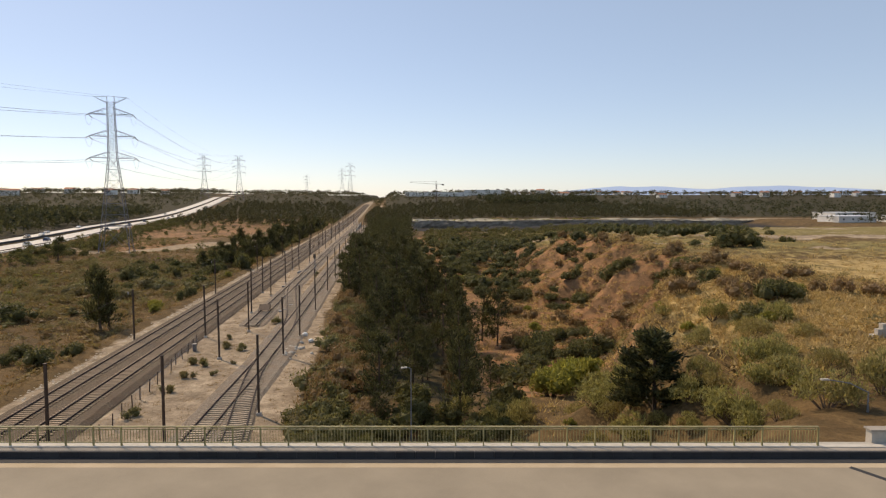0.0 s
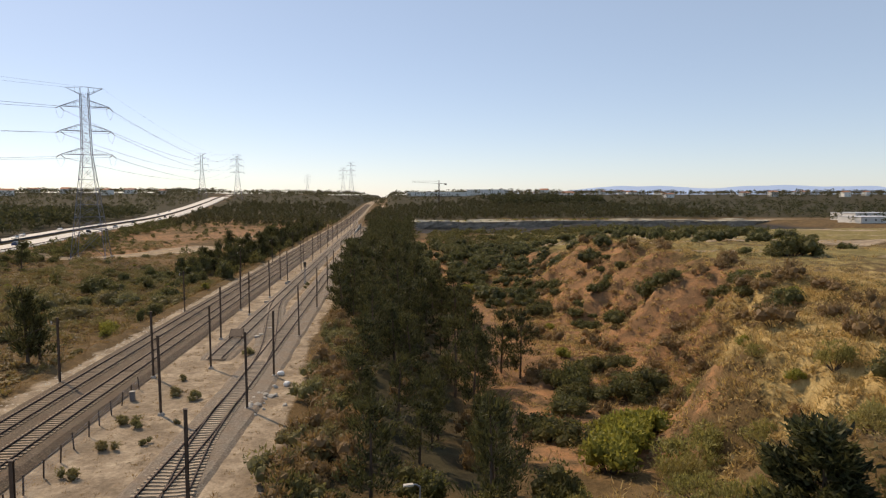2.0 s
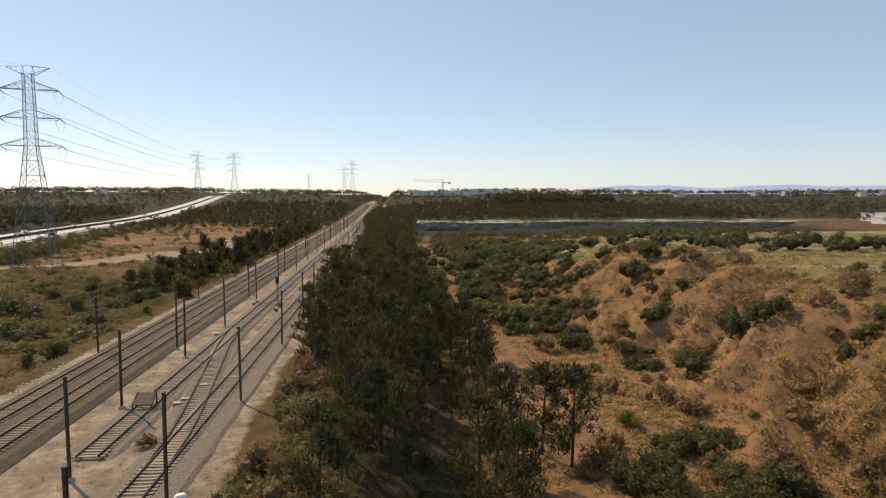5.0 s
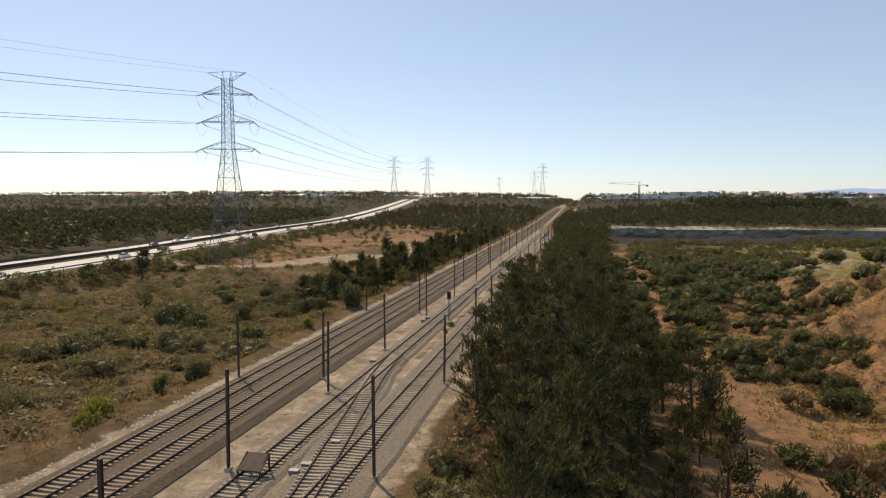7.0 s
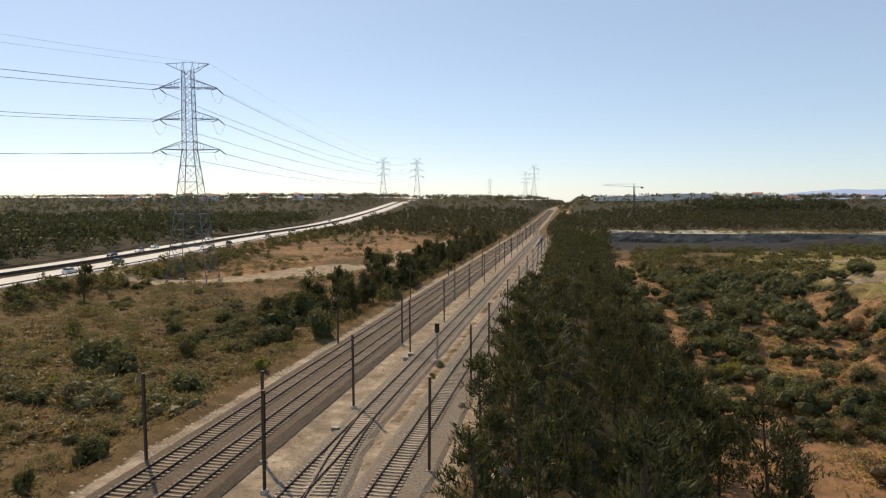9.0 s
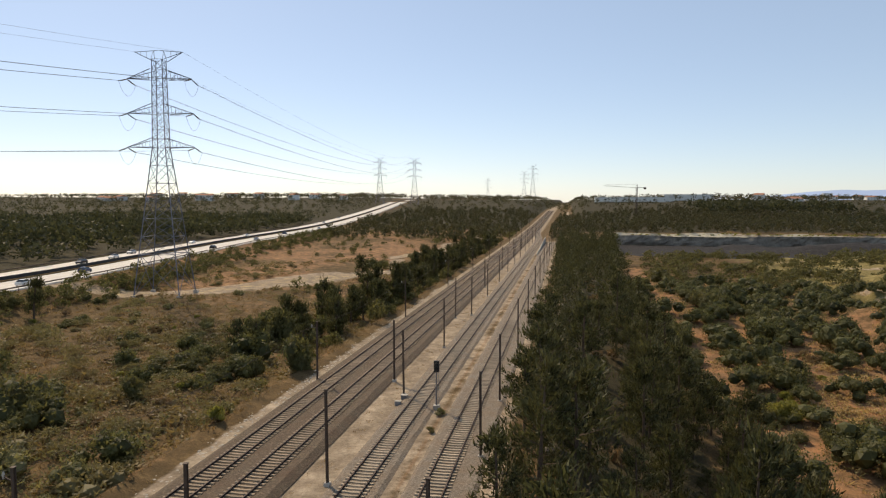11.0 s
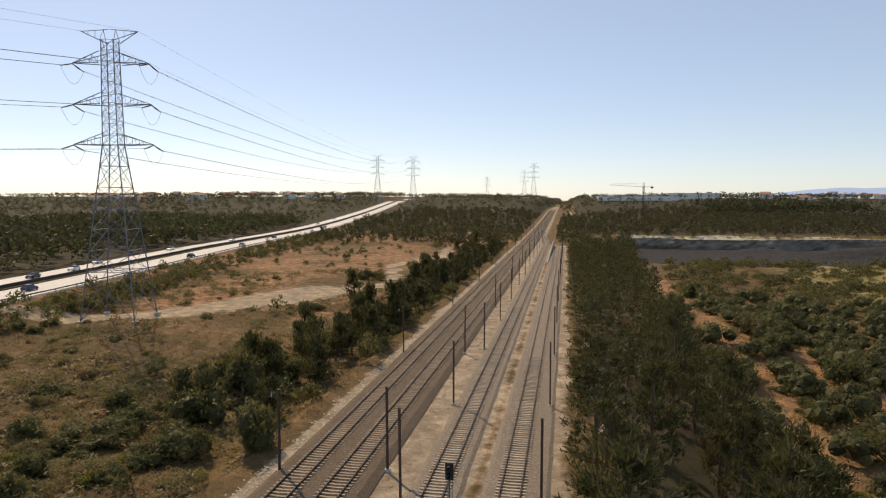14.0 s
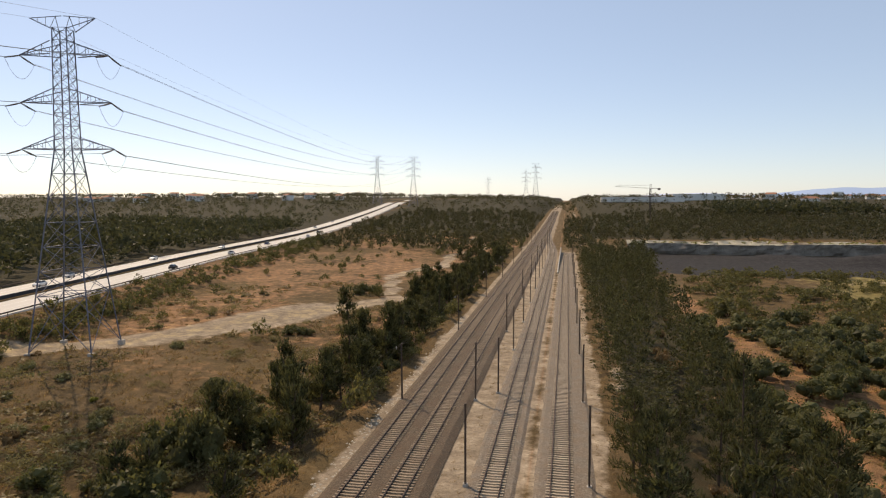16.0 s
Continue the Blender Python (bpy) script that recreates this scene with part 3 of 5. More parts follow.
def build_bridge():
    br = thing("bridge_1", "concrete road bridge with sunlit asphalt and pale pavement", "bridge", kind="structure")
    br.matrix_basis = BRIDGE
    x0, x1 = -90.0, 60.0
    cx, lx = (x0 + x1) / 2, x1 - x0
    part("deck", mesh_of("deck", *boxes([((cx, 20.5, 7.25), (lx, 25.6, 1.0))]), CONCRETE), br, "concrete deck slab")
    part("edge_beam", mesh_of("edge_beam", *boxes([((cx, 33.05, 7.7), (lx, 0.5, 0.72))]), PALE_CONCRETE), br)
    part("carriageway", mesh_of("carriageway", *boxes([((cx, 20.0, 7.785), (lx, 22.3, 0.09))]), ASPHALT), br, "sunlit brown-grey asphalt")
    # darker strip between the sandy edge and the kerb stones
    part("gutter", mesh_of("gutter", *boxes([((cx, 31.42, 7.795), (lx, 0.62, 0.09))]), DARK_GREY), br, "dark strip along the kerb")
    part("sand_strip", mesh_of("sand_strip", *boxes([((cx, 30.82, 7.794), (lx, 0.5, 0.08))]), DUST), br, "strip of sand along the road edge")
    part("pavement", mesh_of("pavement", *boxes([((cx, 32.24, 7.9), (lx, 0.6, 0.33))]), FOOTWAY), br, "worn grey footway")
    part("plinth", mesh_of("plinth", *boxes([((cx - 15, 32.7, 7.92), (lx - 30, 0.34, 0.36))]), PALE_CONCRETE), br, "pale plinth under the railing")
    kerb = mesh_of("kerb_stone", *boxes([((0, 0, 0), (0.98, 0.2, 0.42))]), DARK_GREY)
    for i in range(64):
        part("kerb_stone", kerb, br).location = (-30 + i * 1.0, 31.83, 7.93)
    # dark diagonal strip on the carriageway, near the railing's end
    road_strip = part("expansion_joint", mesh_of("expansion_joint", *boxes([((0, 0, 0), (0.32, 8.4, 0.05))]), DARK_GREY), br, "dark diagonal strip across the road")
    road_strip.matrix_basis = pose(24.9, 27.0, 7.81, 0, 0, 30)
    pier = mesh_of("pier", *boxes([((0, 0, 0), (1.2, 20.0, 7.2))]), CONCRETE)
    for x in (-44.0, -8.5):
        part("pier", pier, br).location = (x, 20.5, 3.2)
    return br


def railing_bay(length):
    """One bay of railing with its post at the left end, from x 0 to length."""
    r = {}
    r["post"] = mesh_of("post", *join(boxes([((0, 0, 0.5), (0.07, 0.1, 1.0))]), boxes([((0, 0, 0.012), (0.2, 0.2, 0.024))])), RAILING)
    r["top_rail"] = mesh_of("top_rail", *boxes([((length / 2, 0, 1.03), (length, 0.11, 0.06))]), RAILING)
    r["upper_bar"] = mesh_of("upper_bar", *boxes([((length / 2, 0, 0.9), (length - 0.1, 0.05, 0.04))]), RAILING)
    r["lower_bar"] = mesh_of("lower_bar", *boxes([((length / 2, 0, 0.2), (length - 0.1, 0.05, 0.04))]), RAILING)
    r["baluster"] = mesh_of("baluster", *boxes([((0, 0, 0.55), (0.022, 0.022, 0.68))]), RAILING)
    return r


def build_railing():
    rl = thing("bridge_railing", "olive painted steel railing along the bridge footway", "railing")
    rl.matrix_basis = BRIDGE @ pose(0, 32.72, 8.07)
    bay = railing_bay(1.45)
    x = 22.4
    for i in range(37):
        x -= 1.45
        for k in ("post", "top_rail", "upper_bar", "lower_bar"):
            part(k, bay[k], rl).location = (x, 0, 0)
        if i < 300 // 11 + 10:
            for j in range(8):
                part("baluster", bay["baluster"], rl).location = (x + 0.18 + j * 0.156, 0, 0)
    part("post", bay["post"], rl).location = (22.4, 0, 0)
    pl = thing("stone_parapet", "low grey concrete end wall of the bridge", "wall")
    pl.matrix_basis = BRIDGE @ pose(28.3, 33.4, 7.7)
    part("body", mesh_of("body", *boxes([((0, 0, 0.5), (5.6, 0.5, 1.0))]), CONCRETE), pl)
    part("coping", mesh_of("coping", *boxes([((0, 0, 1.04), (5.8, 0.62, 0.09))]), FOOTWAY), pl)


build_bridge()
build_railing()


# ---- lamps, masts, signals ----
def street_lamp(x, y, z, height, turn, label, reach=0.45):
    lp = thing("street_lamp", label, "street lamp", "street lamps", at=(x, y, z))
    part("pole", mesh_of("pole", *tube([(0, 0, 0), (0, 0, height * 0.5), (0, 0, height)], [0.07, 0.055, 0.045]), GALV), lp)
    part("arm", mesh_of("arm", *tube([(0, 0, height - 0.05), (-0.45 * reach, 0, height + 0.1 + 0.2 * (reach - 0.45)), (-reach, 0, height + 0.12 + 0.3 * (reach - 0.45))], [0.05, 0.04, 0.035], 6), GALV), lp)
    part("lamp_head", mesh_of("lamp_head", *boxes([((-0.15 - reach, 0, height + 0.12 + 0.3 * (reach - 0.45)), (0.5, 0.2, 0.09))]), PALE_CONCRETE), lp, "pale lamp head")
    lp.rotation_euler = (0, 0, turn)


street_lamp(2.0, 53.0, gz(2, 53), 6.75 - gz(2, 53), 0.2, "slim grey street lamp standing among the pines")


def make_mast(height, arm):
    """A steel mast: an H section on a concrete foot, with a cap and a short bracket."""
    ms = thing("railway_mast", "dark weathered steel mast on a concrete foot beside the tracks", "mast", "railway masts")
    sec = [((0, 0.1, height / 2), (0.19, 0.028, height)), ((0, -0.1, height / 2), (0.19, 0.028, height)), ((0, 0, height / 2), (0.03, 0.19, height))]
    part("shaft", mesh_of("shaft", *boxes(sec), POLE), ms)
    v, f = boxes([((0, 0, 0.0), (0.6, 0.6, 0.55))])
    v[:, :2] *= np.where(v[:, 2:] > 0, 0.75, 1.0)
    part("foot", mesh_of("foot", v, f, CONCRETE), ms, "concrete foot")
    part("cap", mesh_of("cap", *boxes([((0, 0, height + 0.02), (0.27, 0.27, 0.05))]), POLE), ms)
    if arm:
        part("bracket", mesh_of("bracket", *beams([((0, 0, height - 0.9), (arm, 0, height - 0.6), 0.06), ((0, 0, height - 0.2), (arm, 0, height - 0.6), 0.04)]), POLE), ms)
        part("insulator", mesh_of("insulator", *tube([(arm, 0, height - 0.75), (arm, 0, height - 0.5), (arm, 0, height - 0.3)], [0.05, 0.09, 0.04], 8), CONCRETE), ms)
    ms.location = (0, 0, -80)
    return ms


def put_masts():
    plainm, armed = make_mast(8.0, 0), make_mast(7.8, -0.7)
    first = {plainm: True, armed: True}

    def put(src, x, y, tilt=0.0):
        z = -0.45 + float(rail_rise(y)) if x > -40 else gz(x, y)
        m = pose(x, y, z, tilt, random.uniform(-0.6, 0.6), random.uniform(-4, 4))
        if first[src]:
            first[src] = False
            src.matrix_basis = m
        else:
            copy_thing(src, m)

    for k in range(14):
        put(armed, -37.35, 52 + 46.4 * k)
        put(plainm, -27.6, 54 + 46.4 * k)
    for y in (121.2, 141.6, 162.4, 187.6, 213.4, 243.3, 270.0, 297, 324, 352, 380, 410, 440, 470, 505):
        put(plainm, -24.9, y)
    for y in (63.6, 87.5, 99.6, 122, 147.6, 170.5, 187.2, 215, 241, 268, 296, 325, 355, 388, 420, 452):
        put(plainm, -12.6 if y < 70 else (-13.9 if y < 90 else -13.3), y)
    put(plainm, -21.9, 104.2)
    put(plainm, -22.1, 86.6)
    put(plainm, -19.1, 56.0)


put_masts()


def signal(x, y):
    sg = thing("railway_signal", "black railway signal head on a grey post", "signal", at=(x, y, -0.45))
    part("post", mesh_of("post", *tube([(0, 0, 0), (0, 0, 4.6)], [0.08, 0.07], 8), GALV), sg)
    part("head", mesh_of("head", *boxes([((0, 0, 4.9), (0.62, 0.16, 1.3)), ((0, -0.1, 4.9), (0.5, 0.08, 1.15))]), RED), sg, "black signal head")
    for dz in (-0.35, 0.0, 0.35):
        part("lens_hood", mesh_of("lens_hood", *tube([(0, -0.14, 4.9 + dz), (0, -0.4, 4.88 + dz)], [0.13, 0.13], 8), RED), sg)
    part("foot", mesh_of("foot", *boxes([((0, 0, 0.2), (0.7, 0.7, 0.6))]), CONCRETE), sg, "concrete foot")
    part("ladder", mesh_of("ladder", *beams([((-0.2, 0.25, 0.2), (-0.2, 0.2, 4.4), 0.04), ((0.2, 0.25, 0.2), (0.2, 0.2, 4.4), 0.04)]
                                              + [((-0.2, 0.23, 0.5 + 0.35 * i), (0.2, 0.23, 0.5 + 0.35 * i), 0.03) for i in range(11)]), GALV), sg)


signal(-20.0, 183.3)


def point_motor(x, y, label, h=0.45):
    pm = thing("trackside_box", label, "box", "trackside boxes", at=(x, y, -0.47))
    part("body", mesh_of("body", *boxes([((0, 0, h / 2), (0.45 if h > 0.8 else 0.7, 0.42, h))]), GALV), pm)
    part("lid", mesh_of("lid", *boxes([((0, 0, h + 0.03), (0.52 if h > 0.8 else 0.78, 0.5, 0.06))]), PALE_CONCRETE), pm, "pale lid")


for bx, by, bh in ((-24.6, 183.8, 0.5), (-24.5, 186.2, 0.5), (-19.6, 121.6, 0.35), (-19.2, 123.0, 0.35), (-18.7, 128.0, 0.35), (-24.4, 155.5, 0.35), (-26.7, 91.6, 1.0)):
    point_motor(bx, by, "grey trackside box with a pale lid", bh)


def buffer_stop():
    bs = thing("buffer_stop", "grey sloping steel buffer stop at the siding's end", "buffer stop", at=(-22.4, 119.8, 0))
    part("panel", mesh_of("panel", *beams([((-0.9, 0, 0.25), (-0.9, 1.5, 1.15), 0.12), ((0.9, 0, 0.25), (0.9, 1.5, 1.15), 0.12)]), POLE), bs)
    v, f = boxes([((0, 0.75, 0.72), (2.0, 1.5, 0.07))])
    v[:, 2] += (v[:, 1] - 0.75) * 0.55
    part("plate", mesh_of("plate", v, f, POLE), bs, "dark weathered plate")
    for sx in (-0.9, 0.9):
        part("strut", mesh_of("strut", *beams([((sx, 1.5, -0.2), (sx, 1.5, 1.15), 0.12)]), POLE), bs)
        part("strut", mesh_of("strut", *beams([((sx, 0, -0.2), (sx, 0, 0.3), 0.12)]), POLE), bs)


buffer_stop()


def retaining_wall():
    """A wall that rises along the sinking end of the loop track."""
    rw = thing("retaining_wall", "low dark retaining wall beside the end of the loop track", "wall", at=(-18.9, 0, -0.5))
    for i in range(16):
        h = 0.5 + 0.14 * i
        v, f = boxes([((0, 0, h / 2), (0.45, 5.9, h))])
        part("wall_panel", mesh_of("wall_panel", v, f, CONCRETE), rw).location = (0.02 * i, 398 + 6.0 * i, 0)


retaining_wall()


def post_fence():
    fn = thing("post_fence", "old wire fence on thin leaning posts along the sandy strip", "fence", at=(0, 0, -0.47))
    post = mesh_of("post", *boxes([((0, 0, 0.75), (0.09, 0.09, 1.5))]), POLE)
    at = [(-25.3 - 0.058 * 2.9 * i, 58 + 2.9 * i) for i in range(14)]
    for x, y in at:
        part("post", post, fn).matrix_basis = pose(x + random.uniform(-0.1, 0.1), y, 0, random.uniform(-5, 5), random.uniform(-5, 5), 0)
    for h in (0.35, 0.6, 0.85, 1.1, 1.35):
        part("wire", mesh_of("wire", *tube([(x, y, h) for x, y in at], [0.012] * len(at), 4), GALV), fn)


post_fence()


# ---- pylons and their lines ----
def lattice(z0, w0, z1, w1, cells, t):
    """Crossed bars on four faces of a tapering tower section."""
    seg = []
    for i in range(cells):
        a, b = i / cells, (i + 1) / cells
        za, zb, wa, wb = z0 + (z1 - z0) * a, z0 + (z1 - z0) * b, w0 + (w1 - w0) * a, w0 + (w1 - w0) * b
        ca = [(-wa, -wa, za), (wa, -wa, za), (wa, wa, za), (-wa, wa, za)]
        cb = [(-wb, -wb, zb), (wb, -wb, zb), (wb, wb, zb), (-wb, wb, zb)]
        for k in range(4):
            n = (k + 1) % 4
            seg += [(ca[k], cb[n], t), (ca[n], cb[k], t), (cb[k], cb[n], t)]
    return seg


ARMS = ((35.4, 8.0), (43.4, 7.8), (51.5, 7.6))


def make_pylon(mat):
    py = thing("power_pylon", "grey steel lattice pylon with three crossarms", "pylon", "power pylons")
    part("bracing", mesh_of("bracing", *beams(lattice(0.5, 5.3, 10.0, 4.1, 1, 0.1) + lattice(10.0, 4.1, 35.4, 1.5, 6, 0.085)), mat), py)
    part("bracing", mesh_of("bracing", *beams(lattice(35.4, 1.5, 56.0, 1.2, 10, 0.065)), mat), py)
    part("diaphragm", mesh_of("diaphragm", *beams([((-4.1, -4.1, 10), (4.1, 4.1, 10), 0.1), ((4.1, -4.1, 10), (-4.1, 4.1, 10), 0.1)]), mat), py)
    for sx in (-1, 1):
        for sy in (-1, 1):
            part("leg", mesh_of("leg", *beams([((sx * 5.35, sy * 5.35, 0), (sx * 1.5, sy * 1.5, 35.4), 0.18), ((sx * 1.5, sy * 1.5, 35.4), (sx * 1.2, sy * 1.2, 56.0), 0.15)]), mat), py)
            part("footing", mesh_of("footing", *boxes([((sx * 5.35, sy * 5.35, 0.0), (1.0, 1.0, 0.9))]), CONCRETE), py, "concrete footing")
    for z, reach in ARMS:
        for s in (-1, 1):
            tip = (s * reach, 0, z + 0.1)
            seg = [((s * 1.6, -1.6, z), tip, 0.13), ((s * 1.6, 1.6, z), tip, 0.13), ((s * 1.5, -1.5, z + 2.2), tip, 0.12), ((s * 1.5, 1.5, z + 2.2), tip, 0.12)]
            for q in (0.25, 0.5, 0.72):
                xa = s * (1.6 + (reach - 1.6) * q)
                wy, zz = 1.6 * (1 - q), z + 2.2 * (1 - q)
                seg += [((xa, -wy, z), (xa, wy, z), 0.07), ((xa, -wy, z), (xa, -wy, zz), 0.06), ((xa, wy, z), (xa, wy, zz), 0.06), ((xa, -wy, zz), (s * (1.6 + (reach - 1.6) * (q - 0.22)), -wy - 0.3, z), 0.06)]
            arm = part("crossarm", mesh_of("crossarm", *beams(seg), mat), py)
            for d in (-1, 1):
                part("insulator_string", mesh_of("insulator_string", *tube([(s * reach, 0, z), (s * reach + 0.2 * d, d * 1.6, z - 0.5), (s * reach + 0.5 * d, d * 3.3, z - 1.0)], [0.1, 0.15, 0.1], 6), POLE), arm, "dark insulator string")
            loop = [(s * reach + 0.5 * u, 3.3 * u, z - 1.0 - 3.0 * (1 - u * u)) for u in np.linspace(-1, 1, 9)]
            part("jumper", mesh_of("jumper", *tube(loop, [0.03] * 9, 4), GALV), arm, "thin looping jumper cable")
    for s in (-1, 1):
        seg = [((s * 1.4, y, 55.8), (s * 5.6, 0, 57.8), 0.11) for y in (-1.4, 1.4)] + [((s * 0.2, 0, 58.2), (s * 5.6, 0, 57.8), 0.1)]
        for q in (0.3, 0.6):
            seg.append(((s * (1.45 + 4.7 * q), 0, 55.8 + 2.0 * q), (s * (1.45 + 4.7 * q), 0, 58.1 - 0.3 * q), 0.06))
        seg += [((s * 1.4, y, 55.8), (s * 1.2, 0, 58.1), 0.08) for y in (-1.4, 1.4)]
        part("earth_wire_arm", mesh_of("earth_wire_arm", *beams(seg), mat), py)
    return py


PYLON_STEEL = plain("dull_pylon_steel", (0.1, 0.11, 0.15), (0.19, 0.2, 0.25), 0.6, 0.3)
PYLON_AT = [(-101.6, 254.0, 12.0), (-230.0, 1050.0, 10.0), (-286.0, 1060.0, 10.0), (-75.0, 1400.0, 5.0), (-112.0, 1700.0, 5.0), (-262.0, 2200.0, 5.0)]


def put_pylons():
    src = make_pylon(PYLON_STEEL)
    x, y, turn = PYLON_AT[0]
    src.matrix_basis = pose(x, y, gz(x, y) - 0.1, 0, 0, turn)
    for x, y, turn in PYLON_AT[1:]:
        copy_thing(src, pose(x, y, gz(x, y) - 0.5, 0, 0, turn)).scale = (1.25, 1.25, 1.22)
    # conductors, sagging both ways from the near pylon
    x0, y0, turn = PYLON_AT[0]
    z0 = gz(x0, y0)
    c, s = math.cos(radians(turn)), math.sin(radians(turn))
    ends = [((-230.0, 1050.0), 33.0, 1), ((-205.0, -60.0), 1.0, -1)]
    for z, reach in ARMS + ((57.8, 5.6),):
        for side in (-1, 1):
            for (ex, ey), ez, d in ends:
                off = (0.5 * d, 3.3 * d, -1.0) if z < 55 else (0, 0, 0)
                lx, ly = side * reach + off[0], off[1]
                a = np.array((x0 + c * lx - s * ly, y0 + s * lx + c * ly, z0 + z + off[2]))
                b = np.array((ex + side * reach, ey, ez + z + off[2]))
                sag = 13.0 if d > 0 else 7.0
                for pair in ((-0.2, 0.2) if z < 55 else (0,)):
                    pts = [a + (b - a) * t + np.array((pair, 0, -4 * sag * t * (1 - t))) for t in np.linspace(0, 1, 30)]
                    tagged(new("power_line", mesh_of("power_line", *tube(pts, [0.032 if z < 55 else 0.02] * 30, 4), GALV)), "thin grey conductor hanging between pylons", "power line", "power lines")


put_pylons()


def feeder_wire():
    ys = [52 + 46.4 * k for k in range(14)]
    for dx, dz in ((-0.7, 7.0), (-2.2, 6.2)):
        pts = []
        for a, b in zip(ys, ys[1:]):
            pts += [(-37.4 + dx, a + (b - a) * t, dz - 0.2 - 3.2 * t * (1 - t) + float(rail_rise(a))) for t in np.linspace(0, 0.9, 8)]
        tagged(new("feeder_wire", mesh_of("feeder_wire", *tube(pts, [0.011] * len(pts), 4), POLE)), "thin wire strung along the railway masts", "wire", "feeder wires")


feeder_wire()


# ---- motorway ----
def motorway():
    ys = np.concatenate([np.arange(-100, 600, 10.0), np.arange(600, 1500, 30.0)])
    rd = thing("road_1", "pale sunlit dual carriageway motorway with a dark median", "motorway", kind="structure")
    path = [(float(road_x(y)), y, float(road_z(y))) for y in ys]
    part("carriageway", mesh_of("carriageway", *sweep(path, [(-12.0, -0.6), (-12.0, 0.0), (-0.3, 0.0), (0.0, -0.6)]), ROAD_PALE), rd)
    part("carriageway", mesh_of("carriageway", *sweep(path, [(-26.5, -0.6), (-26.2, 0.02), (-14.6, 0.02), (-14.6, -0.6)]), ROAD_PALE), rd)
    part("median", mesh_of("median", *sweep(path, [(-14.6, 0.0), (-14.5, 0.3), (-12.1, 0.3), (-12.0, 0.0)]), GROUND), rd, "narrow planted median strip")
    part("median_barrier", mesh_of("median_barrier", *sweep(path, [(-13.6, 0.3), (-13.5, 1.1), (-13.2, 1.1), (-13.1, 0.3)]), DARK_GREY), rd, "dark median barrier")
    for off in (-11.3, -8.0, -4.5, -1.2, -25.4, -22.0, -18.6, -15.3):
        part("lane_line", mesh_of("lane_line", *sweep([(x, y, z + 0.03) for x, y, z in path], [(off - 0.08, 0), (off + 0.08, 0)]), PAINT_WHITE), rd)
    for off in (0.6, -27.0):
        gr = thing("crash_barrier", "weathered steel crash barrier along the motorway edge", "crash barrier", "crash barriers")
        part("beam", mesh_of("beam", *sweep(path, [(off - 0.04, 0.45), (off + 0.04, 0.52), (off - 0.04, 0.6), (off + 0.04, 0.68), (off - 0.04, 0.75), (off - 0.08, 0.75), (off - 0.08, 0.45)], True), POLE), gr)
        post = mesh_of("post", *boxes([((0, 0, 0.1), (0.1, 0.12, 1.2))]), POLE)
        for y in np.arange(150, 480, 8.0):
            part("post", post, gr).location = (float(road_x(y)) + off, y, float(road_z(y)))


motorway()


def make_car(paint, label):
    car = thing("car", label, "car", "cars on the motorway")
    sec = [(-2.1, 0.35, 0.75, 0.72), (-1.95, 0.28, 0.95, 0.8), (-1.0, 0.26, 1.0, 0.86), (0.9, 0.26, 0.98, 0.86), (1.8, 0.28, 0.8, 0.8), (2.1, 0.35, 0.62, 0.7)]
    v, f = [], []
    for y, zb, zt, w in sec:
        v += [(-w, y, zb), (-w, y, zt - 0.12), (-w + 0.12, y, zt), (w - 0.12, y, zt), (w, y, zt - 0.12), (w, y, zb)]
    for i in range(len(sec) - 1):
        for j in range(6):
            f.append((6 * i + j, 6 * i + (j + 1) % 6, 6 * i + 6 + (j + 1) % 6, 6 * i + 6 + j))
    f += [(0, 1, 2, 3), (0, 3, 4, 5), (33, 32, 31, 30), (35, 34, 33, 30)]
    part("body", mesh_of("body", v, f, paint), car)
    cab = [(-1.75, 0.9, 0.74), (-1.2, 1.42, 0.6), (0.2, 1.45, 0.6), (1.1, 0.92, 0.74)]
    v = [(s * w, y, z) for y, z, w in cab for s in (-1, 1)] + [(s * 0.74, y, 0.85) for y in (-1.75, 1.1) for s in (-1, 1)]
    for nm, idx, mat in (("windscreen", (4, 5, 7, 6), WINDOW), ("rear_window", (0, 1, 3, 2), WINDOW), ("roof", (2, 3, 5, 4), paint), ("side_window", (0, 2, 4, 6), WINDOW), ("side_window", (1, 3, 5, 7), WINDOW)):
        part(nm, mesh_of(nm, [v[k] for k in idx], [(0, 1, 2, 3)], mat), car)
    for x in (-0.8, 0.8):
        for y in (-1.3, 1.3):
            wh = part("wheel", mesh_of("wheel", *tube([(x - 0.1, y, 0.32), (x + 0.1, y, 0.32)], [0.32, 0.32], 12), RUBBER), car)
            part("rim", mesh_of("rim", *tube([(x - 0.11, y, 0.32), (x + 0.11, y, 0.32)], [0.2, 0.2], 10), GALV), wh)
    return car


